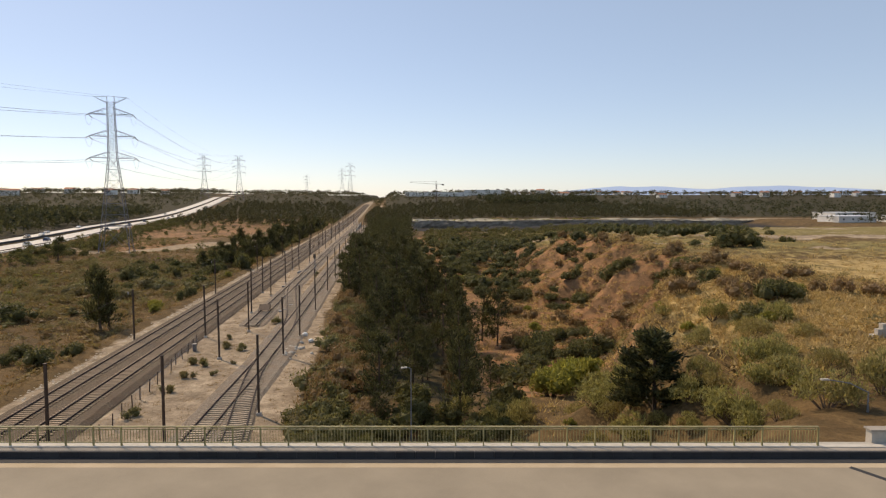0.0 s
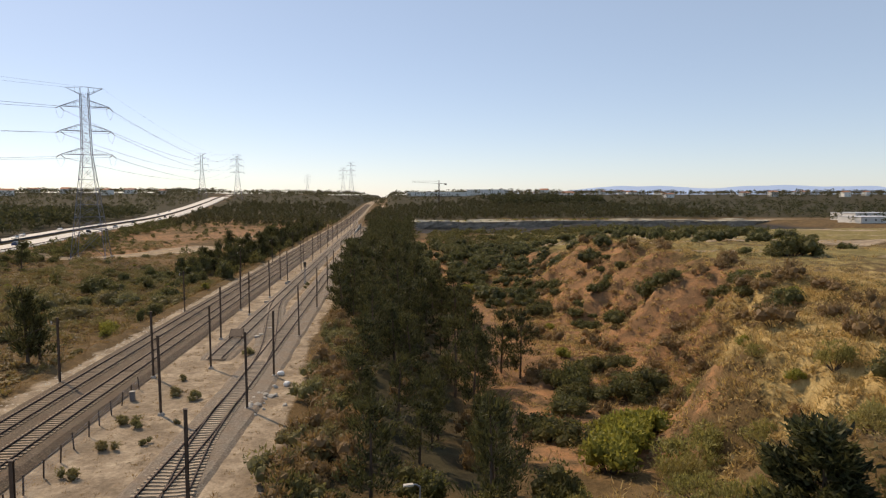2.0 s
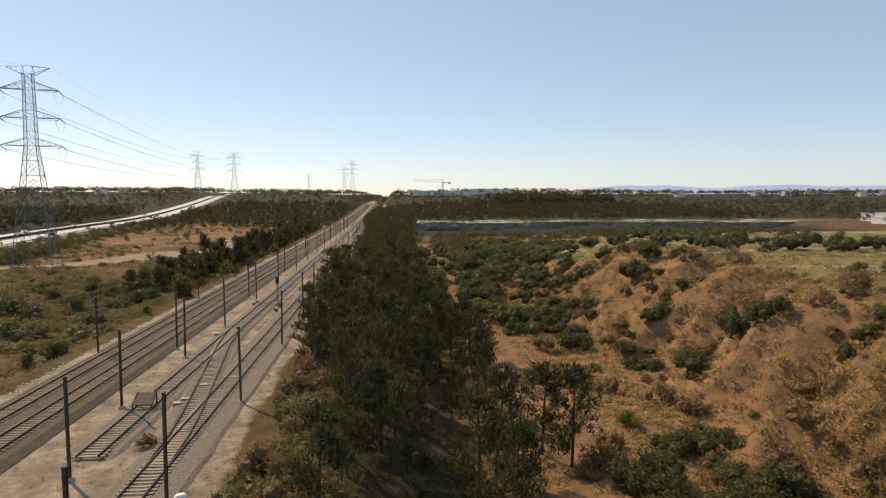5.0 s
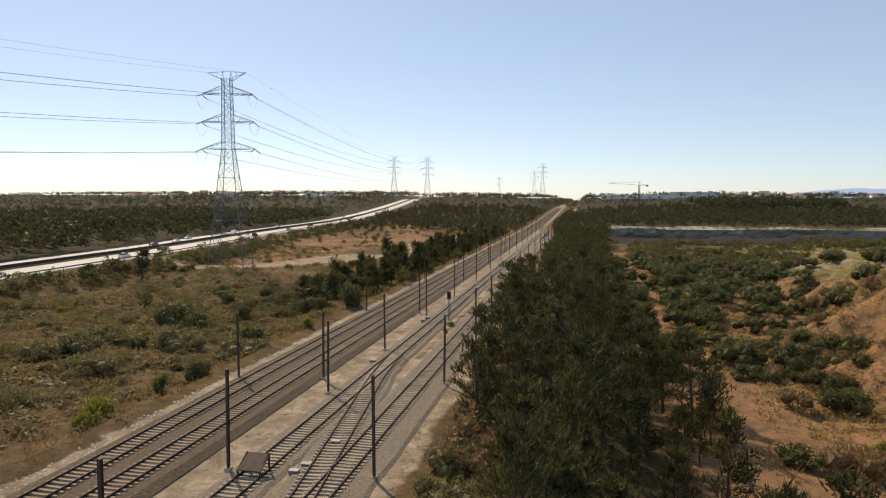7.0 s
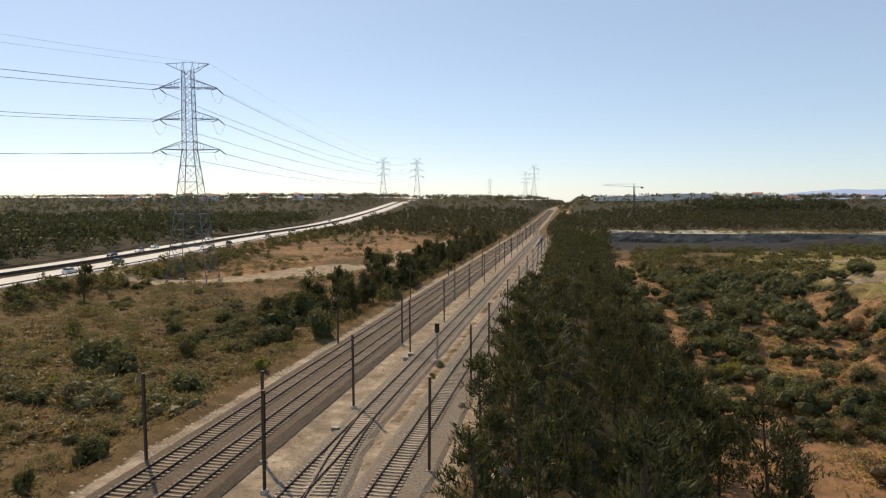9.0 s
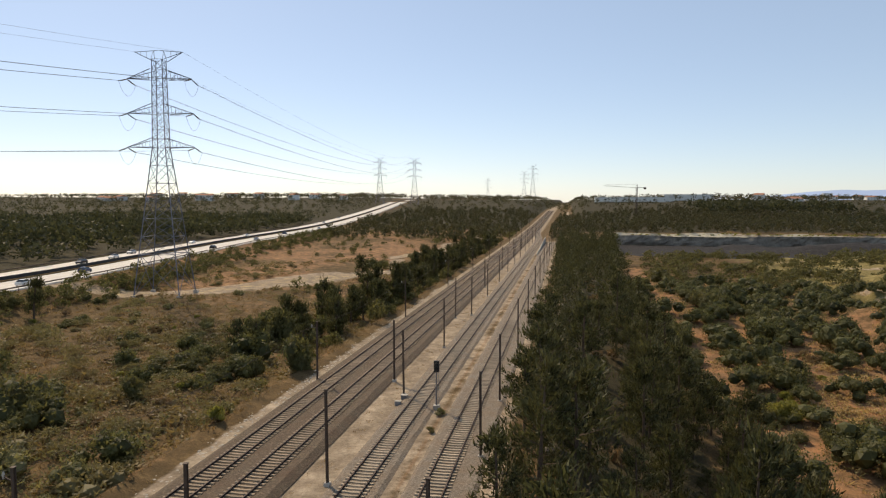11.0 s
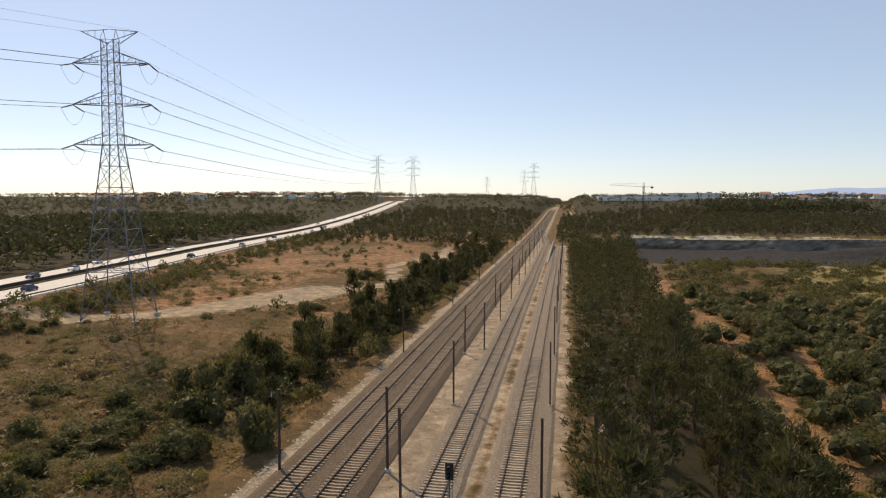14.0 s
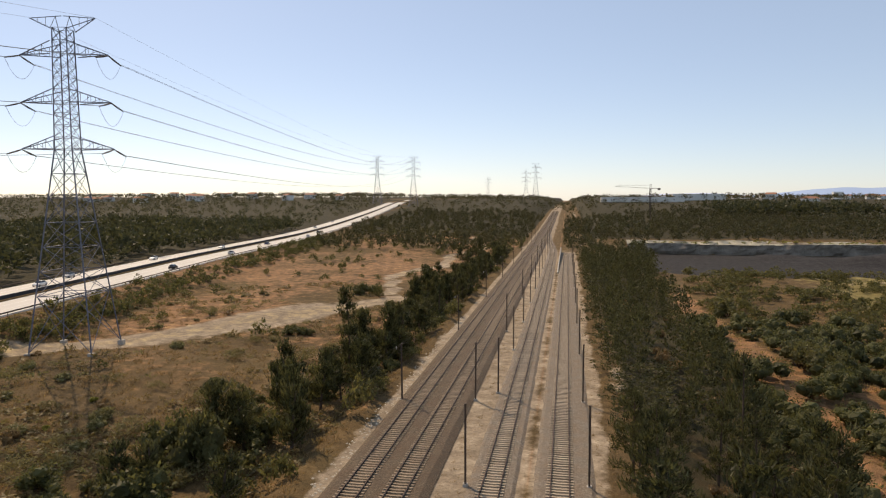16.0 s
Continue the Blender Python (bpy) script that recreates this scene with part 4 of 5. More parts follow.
def put_cars():
    tint = {"white": (0.75, 0.75, 0.74), "dark blue": (0.03, 0.05, 0.12), "silver": (0.45, 0.46, 0.48), "black": (0.015, 0.015, 0.018)}
    spots = {"white": ((236, -3.0), (300, -20.5), (372, -24), (430, -20.5), (520, -3)), "dark blue": ((262, -6.2), (455, -6.5)), "silver": ((318, -24), (400, -3.2), (610, -20.5), (690, -24)), "black": ((282, -20.5), (345, -3.0), (560, -6.2))}
    for colour, where in spots.items():
        c = tint[colour]
        src = make_car(plain(colour.replace(" ", "_") + "_car_paint", tuple(0.9 * v for v in c), c, 0.25, 0.2), colour + " car driving on the pale motorway")
        for i, (y, off) in enumerate(where):
            a = math.degrees(math.atan2(float(road_x(y + 5) - road_x(y - 5)), 10))
            m = pose(float(road_x(y)) + off, y, float(road_z(y)) + 0.02, 0, 0, -a + (180 if off < -13 else 0))
            if i:
                copy_thing(src, m)
            else:
                src.matrix_basis = m


put_cars()


# ---- plants ----
rng = np.random.default_rng(7)


def leaf_tris(centres, normals, length, width, face=None):
    """A pointed leaf or needle tuft (one triangle) at each centre, along each direction; face: what its flat side looks at."""
    n = len(centres)
    d = normals / np.linalg.norm(normals, axis=1, keepdims=True)
    r = rng.normal(size=(n, 3)) if face is None else face + rng.normal(0, 0.3, (n, 3))
    u = np.cross(d, r)
    u /= np.linalg.norm(u, axis=1, keepdims=True) + 1e-9
    L, W = np.broadcast_to(length, n)[:, None], np.broadcast_to(width, n)[:, None]
    a, b, c = centres - u * W, centres + u * W, centres + d * L
    v = np.stack([a, b, c], 1).reshape(-1, 3)
    return v, np.arange(3 * n).reshape(-1, 3)


def core_ball(c, rad, r):
    """A small uneven solid lump that fills a leaf clump."""
    g = (1 + 5 ** 0.5) / 2
    v = np.array([(-1, g, 0), (1, g, 0), (-1, -g, 0), (1, -g, 0), (0, -1, g), (0, 1, g), (0, -1, -g), (0, 1, -g), (g, 0, -1), (g, 0, 1), (-g, 0, -1), (-g, 0, 1)]) / 1.902
    f = np.array([(0, 11, 5), (0, 5, 1), (0, 1, 7), (0, 7, 10), (0, 10, 11), (1, 5, 9), (5, 11, 4), (11, 10, 2), (10, 7, 6), (7, 1, 8), (3, 9, 4), (3, 4, 2), (3, 2, 6), (3, 6, 8), (3, 8, 9), (4, 9, 5), (2, 4, 11), (6, 2, 10), (8, 6, 7), (9, 8, 1)])
    return c + v * rad * r.uniform(0.8, 1.1, (12, 1)), f


def quads_to_tris(f):
    return np.concatenate([f[:, [0, 1, 2]], f[:, [0, 2, 3]]])


def pine_mesh(height, per_clump, seed, clumps=3, limb_every=2, wide=0.06):
    """A young pine: (trunk and limbs, needle clumps that sweep outwards and up)."""
    r = np.random.default_rng(seed)
    lean = r.normal(0, 0.25, 2)
    pts = [(lean[0] * t * t, lean[1] * t * t, height * t) for t in (0, 0.3, 0.6, 0.85, 1.0)]
    wood = [tube(pts, [0.16, 0.13, 0.09, 0.05, 0.02], 6)]
    cs, ds = [], []
    whorls = int(height * 1.05)
    count = 0
    for w in range(whorls):
        t = 0.14 + 0.82 * (w + r.uniform(0, 0.6)) / whorls
        full = height * 0.25 * (1 - 0.8 * max(0.0, (t - 0.2) / 0.8) ** 1.5)
        if t < 0.28:
            full *= 0.8
        for k in range(r.integers(4, 6)):
            reach = full * r.uniform(0.6, 1.25)
            a = r.uniform(0, 2 * math.pi)
            base = np.array((lean[0] * t * t, lean[1] * t * t, height * t))
            tip = base + np.array((math.cos(a) * reach, math.sin(a) * reach, reach * r.uniform(0.2, 0.6)))
            count += 1
            if count % limb_every == 0:
                wood.append(tube([base, tip], [0.035, 0.012], 3))
            out = (tip - base) / max(reach, 0.1)
            for q in np.linspace(0.45, 1.0, clumps):
                c = base + (tip - base) * q + r.normal(0, 0.12, 3)
                g = out * 0.55 + np.array((0, 0, 0.85)) + r.normal(0, 0.2, 3)
                cs.append(c + r.normal(0, 0.2, (per_clump, 3)))
                ds.append(g + r.normal(0, 0.5, (per_clump, 3)))
    cs.append(np.array((lean[0], lean[1], height - 0.3)) + r.normal(0, 0.14, (12, 3)))
    ds.append(np.tile((0, 0, 1.0), (12, 1)) + r.normal(0, 0.25, (12, 3)))
    cs, ds = np.concatenate(cs), np.concatenate(ds)
    return join(*wood), leaf_tris(cs, ds, r.uniform(0.3, 0.62, len(cs)), r.uniform(0.7, 1.4, len(cs)) * wide)


def bush_mesh(leaves, seed, upright=0.5, lumps=7, size=0.26, wide=0.09, core=True):
    """A rounded shrub about 2 m across and 1.4 m high: stems and leaves over uneven lumps."""
    r = np.random.default_rng(seed)
    cs, ds, fs, stems, balls = [], [], [], [], []
    for _ in range(lumps):
        a, q = r.uniform(0, 2 * math.pi), r.uniform(0, 0.75) ** 0.7
        c = np.array((math.cos(a) * q, math.sin(a) * q, r.uniform(0.35, 0.9) * (1.1 - 0.55 * q)))
        rad = r.uniform(0.3, 0.52)
        stems.append(tube([(0, 0, -0.15), tuple(c)], [0.035, 0.012], 3))
        if core:
            balls.append(core_ball(c, rad * 0.68, r))
        m = leaves // lumps
        d = r.normal(size=(m, 3))
        d /= np.linalg.norm(d, axis=1, keepdims=True)
        d[:, 2] = np.where(d[:, 2] < -0.5, -d[:, 2], d[:, 2])
        p = c + d * rad * r.uniform(0.7, 1.05, (m, 1))
        p[:, 2] = np.abs(p[:, 2])
        cs.append(p)
        ds.append(0.45 * d + np.array((0, 0, upright)) + r.normal(0, 0.7, (m, 3)))
        fs.append(d)
    cs, ds, fs = np.concatenate(cs), np.concatenate(ds), np.concatenate(fs)
    crown = leaf_tris(cs, ds, r.uniform(0.6, 1.3, len(cs)) * size, r.uniform(0.7, 1.2, len(cs)) * wide, fs)
    return join(*stems), join(crown, *balls)


def plant(name, wood, leaves, mat, label, category, group):
    pl = thing(name, label, category, group)
    part("trunk" if name.endswith("tree") else "stem", mesh_of("stem", *wood, BARK), pl)
    part("crown", mesh_of("crown", *leaves, mat), pl)
    pl.location = (0, 0, -90)
    return pl


def spread(sources, places):
    """Sets plants at (x, y, scale, height scale): the sources themselves first, then copies of them."""
    used = set()
    for x, y, s, h in places:
        src = sources[rng.integers(len(sources))]
        m = pose(x, y, gz(x, y) - 0.08 * s, rng.uniform(-3, 3), rng.uniform(-3, 3), rng.uniform(0, 360))
        if src.name in used:
            ob = copy_thing(src, m)
        else:
            used.add(src.name)
            src.matrix_basis = m
            ob = src
        ob.scale = (s, s, h)
    for src in sources:
        if src.name not in used:
            src.matrix_basis = pose(-60, 40, gz(-60, 40))


def stuff(name, bases, places, mat, label, category):
    """Many small plants joined into one mesh."""
    vs, fs, n = [], [], 0
    for (x, y, s, h), k in zip(places, rng.integers(0, len(bases), len(places))):
        v, f = bases[k]
        a = rng.uniform(0, 2 * math.pi)
        c, sn = math.cos(a), math.sin(a)
        w = v @ np.array([[c * s, sn * s, 0], [-sn * s, c * s, 0], [0, 0, h]])
        vs.append(w + np.array((x, y, gz(x, y) - 0.05)))
        fs.append(f + n)
        n += len(v)
    tagged(new(name, mesh_of(name, np.concatenate(vs), np.concatenate(fs), mat)), label, category, kind="stuff")


def scatter(n, x0, x1, y0, y1, keep, gap=0.0, cell=None):
    """Seeded random places where keep(x, y) is true, at least gap apart."""
    out, grid = [], {}
    tries = 0
    while len(out) < n and tries < n * 30:
        tries += 1
        x, y = rng.uniform(x0, x1), rng.uniform(y0, y1)
        if rng.uniform() > keep(x, y):
            continue
        if gap:
            key = (int(x // gap), int(y // gap))
            if any((x - px) ** 2 + (y - py) ** 2 < gap * gap for i in (-1, 0, 1) for j in (-1, 0, 1) for px, py in grid.get((key[0] + i, key[1] + j), ())):
                continue
            grid.setdefault(key, []).append((x, y))
        out.append((x, y))
    return out


# the pine strip east of the loop track
def grove(x, y):
    left = float(np.interp(y, [60, 100, 128, 145, 500], [-3.5, -3.0, -4.0, -9.6, -9.0])) + 1.2 * math.sin(y * 0.31) + 0.8 * math.sin(y * 0.113 + 1)
    right = float(np.interp(y, [55, 75, 110, 160, 200, 260, 330, 430], [8, 12, 14, 16, 12, 9, 10, 16])) + 1.5 * math.sin(y * 0.17)
    if not left < x < right:
        return 0.0
    if x < -4.5 and y > 140:
        return 1.0
    if y > 145 and abs(x - 0.5 - 1.5 * math.sin(y * 0.06)) < 2.8:
        return 0.08
    return 0.05 + 0.95 * float(sm(0.4, 0.52, fbm(np.float64(x * 0.09), np.float64(y * 0.09), 67)))


PINES = [plant("pine_tree", *pine_mesh(h, 12, 100 + i, 4, 3, 0.06), NEEDLES, "dark green young pine with feathery upright needles", "tree", "pines beside the railway") for i, h in enumerate((8.5, 9.5, 7.5, 10.5, 9.0))]
near_pines = [(20.7, 118.3), (18.2, 121.0)] + scatter(215, -12, 19, 60, 232, grove, 3.8)
spread(PINES, [(x, y, s * rng.uniform(0.85, 1.15), s * rng.uniform(0.85, 1.05)) for (x, y), s in zip(near_pines, rng.choice([0.45, 0.6, 0.8, 1.0, 1.15, 1.3], len(near_pines)))])
LOWPINES = [pine_mesh(h, 5, 200 + i, 2, 3, 0.14)[1] for i, h in enumerate((8, 9.5, 7))]
stuff("pine_wood", LOWPINES, [(x, y, rng.uniform(0.8, 1.3), rng.choice([0.4, 0.55, 0.75, 0.95, 1.15])) for x, y in scatter(270, -10, 19, 232, 470, grove, 3.5)], NEEDLES, "belt of dark pines running along the railway", "wood")

# shrubs, west and east
DARK = [plant("evergreen_bush", *bush_mesh(1000, 300 + i, 0.35, 13, 0.115, 0.048), LEAF_DARK, "rounded dark evergreen bush in dry grass", "bush", "evergreen bushes") for i in range(4)]
GREY = [plant("scrub_bush", *bush_mesh(560, 320 + i, 0.6, 11, 0.16, 0.042), LEAF_GREY, "grey-green scrub bush with thin upright twigs", "bush", "scrub bushes") for i in range(4)]
YELLOW = [plant("broom_bush", *bush_mesh(1000, 340 + i, 0.5, 11, 0.14, 0.055), LEAF_YELLOW, "yellow-green leafy bush in the scrub", "bush", "yellow bushes") for i in range(2)]
FEATHER = [plant("olive_broom_bush", *bush_mesh(1300, 350 + i, 1.2, 11, 0.17, 0.03, False), LEAF_OLIVE, "feathery olive broom bush beside the bridge bank", "bush", "olive broom bushes") for i in range(3)]
spread(FEATHER, [(37, 62, 2.0, 1.7), (35, 58, 1.8, 1.5), (40, 58, 1.7, 1.3), (30.6, 50.3, 2.3, 2.0), (32.6, 51.0, 1.8, 1.6), (27, 75.5, 3.0, 2.4), (30, 77, 2.5, 1.9), (25.5, 72.5, 2.2, 1.8), (33, 74, 2.0, 1.6)] + [(x, y, s, s * rng.uniform(0.8, 1.2)) for (x, y), s in zip(scatter(70, 6, 44, 37.5, 92, lambda x, y: 1.0 if x < 34 and y < 50 else (0.5 if x < 27 and y < 66 else 0.06), 1.7), rng.uniform(1.0, 2.3, 105))])
BROWN = [plant("dry_bush", *bush_mesh(360, 360 + i, 0.8, 7, 0.19, 0.04), LEAF_DRY, "dried brown bush of thin stems", "bush", "dry bushes") for i in range(3)]


EAST = [plant("wild_olive_bush", *bush_mesh(1000, 310 + i, 0.35, 13, 0.115, 0.048), LEAF_DARK, "olive-green rounded bush on the spoil slope", "bush", "bushes on the spoil slope") for i in range(4)]


def west_scrub(x, y):
    d = x - float(road_x(y))
    if d < 2 or x > -41.5:
        return 0.0
    if float(dirt_track(np.float64(x), np.float64(y))) > 0.3:
        return 0.0
    return 0.25 + 0.75 * float(sm(0.45, 0.65, fbm(np.float64(x * 0.03), np.float64(y * 0.03), 61)))


def east_scrub(x, y):
    if 16 < x < 29 and 104 < y < 188:
        return 0.04
    if x < 16 and grove(x, y):
        return 0.1
    if x > 62 and 70 < y < 330:
        return 0.08
    return 0.3 + 0.7 * float(sm(0.42, 0.62, fbm(np.float64(x * 0.05), np.float64(y * 0.05), 63)))


def clusters(n, x0, x1, y0, y1, keep, a, b_):
    """Groups of bushes that grow into one another."""
    out = []
    for cx, cy in scatter(n, x0, x1, y0, y1, keep, 4.0):
        s0 = rng.uniform(a, b_)
        for _ in range(rng.integers(3, 6)):
            s = s0 * rng.uniform(0.6, 1.1)
            px, py = cx + rng.normal(0, 1.1 * s0), cy + rng.normal(0, 1.1 * s0)
            if keep(px, py) > 0:
                out.append((px, py, s * 1.1, s * rng.uniform(0.7, 1.2)))
    return out


west_big = [(-65.6, 119.3, 3.64, 2.99), (-42.8, 91, 1.82, 1.72), (-45.4, 88.7, 2.34, 2.30), (-64.8, 173, 4.2, 4.2), (-61.6, 172.5, 3.4, 3.4), (-65.3, 151.3, 2.34, 2.53), (-53.4, 205.3, 3.90, 3.91), (-50.0, 194.0, 3.12, 2.76),
            (-43.0, 196, 3.25, 4.60), (-57.8, 216, 3.38, 4.83), (-53.6, 214.5, 3.38, 5.06), (-60.7, 200, 2.34, 1.95), (-67.2, 194.4, 2.08, 2.18), (-59.8, 186.5, 2.21, 2.30), (-66.7, 179, 2.60, 1.95), (-64.6, 205.8, 2.60, 2.30)]
west_more = [(-43.0, 145, 1.9, 2.2), (-42.6, 138, 1.1, 1.9), (-57.6, 182, 1.8, 2.4), (-60.3, 197.4, 2.6, 1.9), (-75.8, 206.3, 2.3, 1.9), (-109, 205.3, 2.0, 2.4), (-48.2, 195.4, 1.95, 2.76), (-46.5, 164, 3.38, 2.99), (-62.4, 195, 3.12, 1.84), (-49.5, 222, 3.12, 3.22), (-56, 228, 3.12, 2.64), (-51, 240, 3.12, 2.76), (-111, 219, 2.08, 2.30), (-113, 209, 1.82, 1.84), (-73.9, 332, 3.12, 2.99), (-70.5, 335, 2.60, 2.53)]
bridge_foot = [(x, y, s, s * rng.uniform(0.9, 1.3)) for (x, y), s in zip(scatter(44, -8.5, 13, 41, 70, lambda x, y: 1.0, 2.2), rng.uniform(1.3, 2.4, 44))]
spread(DARK, bridge_foot + west_big + west_more + clusters(16, -112, -43, 60, 320, west_scrub, 0.9, 1.9) + clusters(16, -60, -43, 186, 330, west_scrub, 1.4, 2.4))
field_bushes = [(82, 145, 4.68, 4.25), (85, 147, 3.90, 3.68), (79.4, 146, 2.99, 2.53), (83, 203, 2.86, 2.99), (103, 158, 1.95, 1.84), (73, 147, 1.69, 1.49), (96, 232, 2.34, 1.84), (128, 205, 2.08, 1.84), (47.3, 74, 2.60, 2.76), (49.4, 75, 2.21, 2.18), (41.2, 69.1, 2.21, 1.95)]
slope_bushes = [(28, 272.6, 4.2, 4.6), (12.5, 254.5, 3.4, 3.8), (32.2, 247.2, 4.0, 4.0), (26.7, 111.8, 3.38, 3.68), (24.4, 110.5, 2.60, 2.99), (36.4, 107.6, 3.38, 3.45), (33.4, 106.2, 2.86, 2.76), (49.5, 140.5, 2.47, 3.91), (43.9, 139.7, 3.12, 2.76), (24.1, 147, 2.47, 2.18), (35.2, 167.3, 3.38, 2.99), (44.7, 190.9, 3.90, 3.68), (26.5, 220, 3.90, 3.68),
                (20, 89, 3.12, 2.76), (18, 92, 2.86, 2.76), (23, 101, 3.12, 2.30), (15, 244, 3.38, 3.91), (24.5, 275, 4.16, 4.37), (12.5, 290, 3.38, 4.14), (23, 321, 4.68, 4.37), (39, 297, 4.42, 3.91)]
spread(EAST, field_bushes + slope_bushes + clusters(26, 20, 60, 100, 250, east_scrub, 1.1, 2.3))
spread(GREY, [(-57, 161, 3.8, 3.0), (-54.0, 160, 3.2, 2.5), (-70, 150, 2.6, 2.2), (-57.7, 146, 3.0, 2.4), (-72, 160, 3.0, 2.2), (-65.6, 152, 2.9, 3.0), (-68.5, 162, 2.8, 2.5), (-60, 146.5, 2.4, 2.0), (-44.2, 159, 3.0, 2.4), (-46.5, 160, 2.2, 2.0), (-42.6, 178, 1.2, 1.4)] + [(x, y, s, s * rng.uniform(0.6, 1.1)) for (x, y), s in zip(scatter(150, -120, -42, 50, 330, west_scrub, 1.5), rng.uniform(0.5, 1.6, 150))]
       + [(x, y, s, s) for (x, y), s in zip(scatter(50, -8.9, -4.5, 56, 135, lambda x, y: 1.0, 1.2), rng.uniform(1.1, 2.3, 50))])
spread(YELLOW, [(-46, 132, 2.1, 2.2), (-44.8, 129.4, 1.3, 1.5), (-41.6, 174.2, 1.1, 1.4), (20, 76, 3.2, 3.4), (23.5, 81, 3.6, 3.8), (25.5, 85, 3.4, 3.6), (28, 86, 2.6, 2.6), (24.5, 89, 2.6, 2.6), (23, 206, 2.4, 2.0), (25, 209, 2.0, 1.6), (30, 128, 1.6, 1.6)] + [(x, y, s, s) for (x, y), s in zip(scatter(40, -110, -42, 60, 260, west_scrub, 3), rng.uniform(0.5, 1.2, 40))]
       + [(x, y, s, s) for (x, y), s in zip(scatter(36, 14, 60, 40, 240, east_scrub, 3), rng.uniform(0.6, 1.4, 36))])
spread(BROWN, [(27.5, 145.2, 2.8, 3.0), (30.0, 146.5, 2.4, 2.4), (24, 118, 3.0, 2.4), (21.5, 116, 2.5, 2.0), (26, 121, 2.2, 1.8), (40, 112, 2.4, 1.8), (43, 115, 2.6, 1.8), (37, 124, 2.4, 1.8), (48, 92, 3.0, 1.9), (51, 94, 2.6, 1.7), (46, 95, 2.4, 1.6)] + [(x, y, s, s * rng.uniform(0.9, 1.5)) for (x, y), s in zip(scatter(60, -2, 9, 70, 330, lambda x, y: 1.0 if grove(x, y) < 0.5 else 0.15, 2.2), rng.uniform(1.1, 2.0, 34))]
       + [(x, y, s, s * rng.uniform(0.5, 1.0)) for (x, y), s in zip(scatter(80, -110, -42, 60, 300, west_scrub, 1.5), rng.uniform(0.6, 1.5, 110))]
       + [(x, y, s, s * rng.uniform(0.7, 1.1)) for (x, y), s in zip(scatter(60, -7.8, -2, 58, 165, lambda x, y: 1.0 if y < 140 or x < -6.5 else 0.0, 1.5), rng.uniform(1.5, 2.8, 60))]
       + [(x, y, s, s * rng.uniform(0.7, 1.1)) for (x, y), s in zip(scatter(150, 27, 66, 70, 240, east_scrub, 1.5), rng.uniform(0.9, 2.5, 150))])
EASTPINE = pine_mesh(10.5, 30, 411, 7, 2, 0.085)
lone = plant("lone_pine_tree", *EASTPINE, NEEDLES, "single broad dark pine above the scrub", "tree", "pines beside the railway")
lone.matrix_basis = pose(22.4, 51.5, gz(22.4, 51.5) - 0.2)
lone.scale = (1.3, 1.3, 0.8)
street_lamp(29.9, 37.0, gz(29.9, 37.0), 8.9 - gz(29.9, 37.0), -0.1, "grey street lamp beside the bridge end", 2.6)

# pines and leafy trees beside the western verge
WESTPINES = [plant("young_pine_tree", *pine_mesh(h, 13, 430 + i, 4, 3, 0.07), NEEDLES, "young green pine on the western railway verge", "tree", "pines on the western verge") for i, h in enumerate((5.5, 6.5, 4.8))]
tall = [(-55.5, 328), (-53.8, 330), (-57.0, 326), (-58.8, 347), (-56.6, 457), (-46, 221), (-49.5, 230), (-47.8, 226), (-56, 240), (-47.5, 252), (-50.5, 254), (-48.8, 259), (-45.8, 262), (-62.3, 288), (-106, 219), (-46.7, 112.5), (-47.6, 111.2)]
spread(WESTPINES, [(x, y, rng.uniform(1.2, 1.6), rng.uniform(1.25, 1.75)) for x, y in tall] + [(x, y, rng.uniform(0.9, 1.6), rng.uniform(0.8, 1.5)) for x, y in scatter(95, -66, -43, 204, 470, lambda x, y: 1.0 if x > -54 + 4 * math.sin(y * 0.05) else 0.1, 2.4)])

# dry grass tussocks, joined
def tussock(seed, n=12):
    r = np.random.default_rng(seed)
    c = r.normal(0, 0.16, (n, 3)) * np.array((1, 1, 0))
    d = np.concatenate([c[:, :2] * 2.2, np.ones((n, 1))], 1) + r.normal(0, 0.25, (n, 3))
    return leaf_tris(c, d, r.uniform(0.25, 0.6, n), r.uniform(0.02, 0.05, n))


def dome(seed, n=34):
    """A domed clump of bent grass."""
    r = np.random.default_rng(seed)
    u = r.normal(size=(n, 3))
    u[:, 2] = np.abs(u[:, 2])
    u /= np.linalg.norm(u, axis=1, keepdims=True)
    return leaf_tris(u * np.array((0.5, 0.5, 0.42)) * r.uniform(0.75, 1.0, (n, 1)), u * (1, 1, 0.3) + r.normal(0, 0.6, (n, 3)), r.uniform(0.22, 0.42, n), r.uniform(0.06, 0.11, n), u)


DOMES = [dome(560 + i) for i in range(5)]
TUSS = [tussock(500 + i) for i in range(4)]
stuff("dry_grass", TUSS, [(x, y, s * 1.2, s) for (x, y), s in zip(scatter(5400, -125, -40.5, 45, 300, lambda x, y: 1.0 if x > float(road_x(y)) + 2 and float(dirt_track(np.float64(x), np.float64(y))) < 0.4 else 0.0), rng.uniform(0.5, 1.6, 5400))], STRAW_BROWN, "dry brown grass tussocks over the western scrubland", "grass")
stuff("dry_grass", TUSS, [(x, y, s * 1.4, s) for (x, y), s in zip(scatter(5200, 12, 120, 40, 320, lambda x, y: 0.0 if x < 16 and grove(x, y) else (1.0 if x < 80 else 0.5)), rng.uniform(0.5, 1.7, 5200))], STRAW, "straw tussocks over the orange spoil slope", "grass")
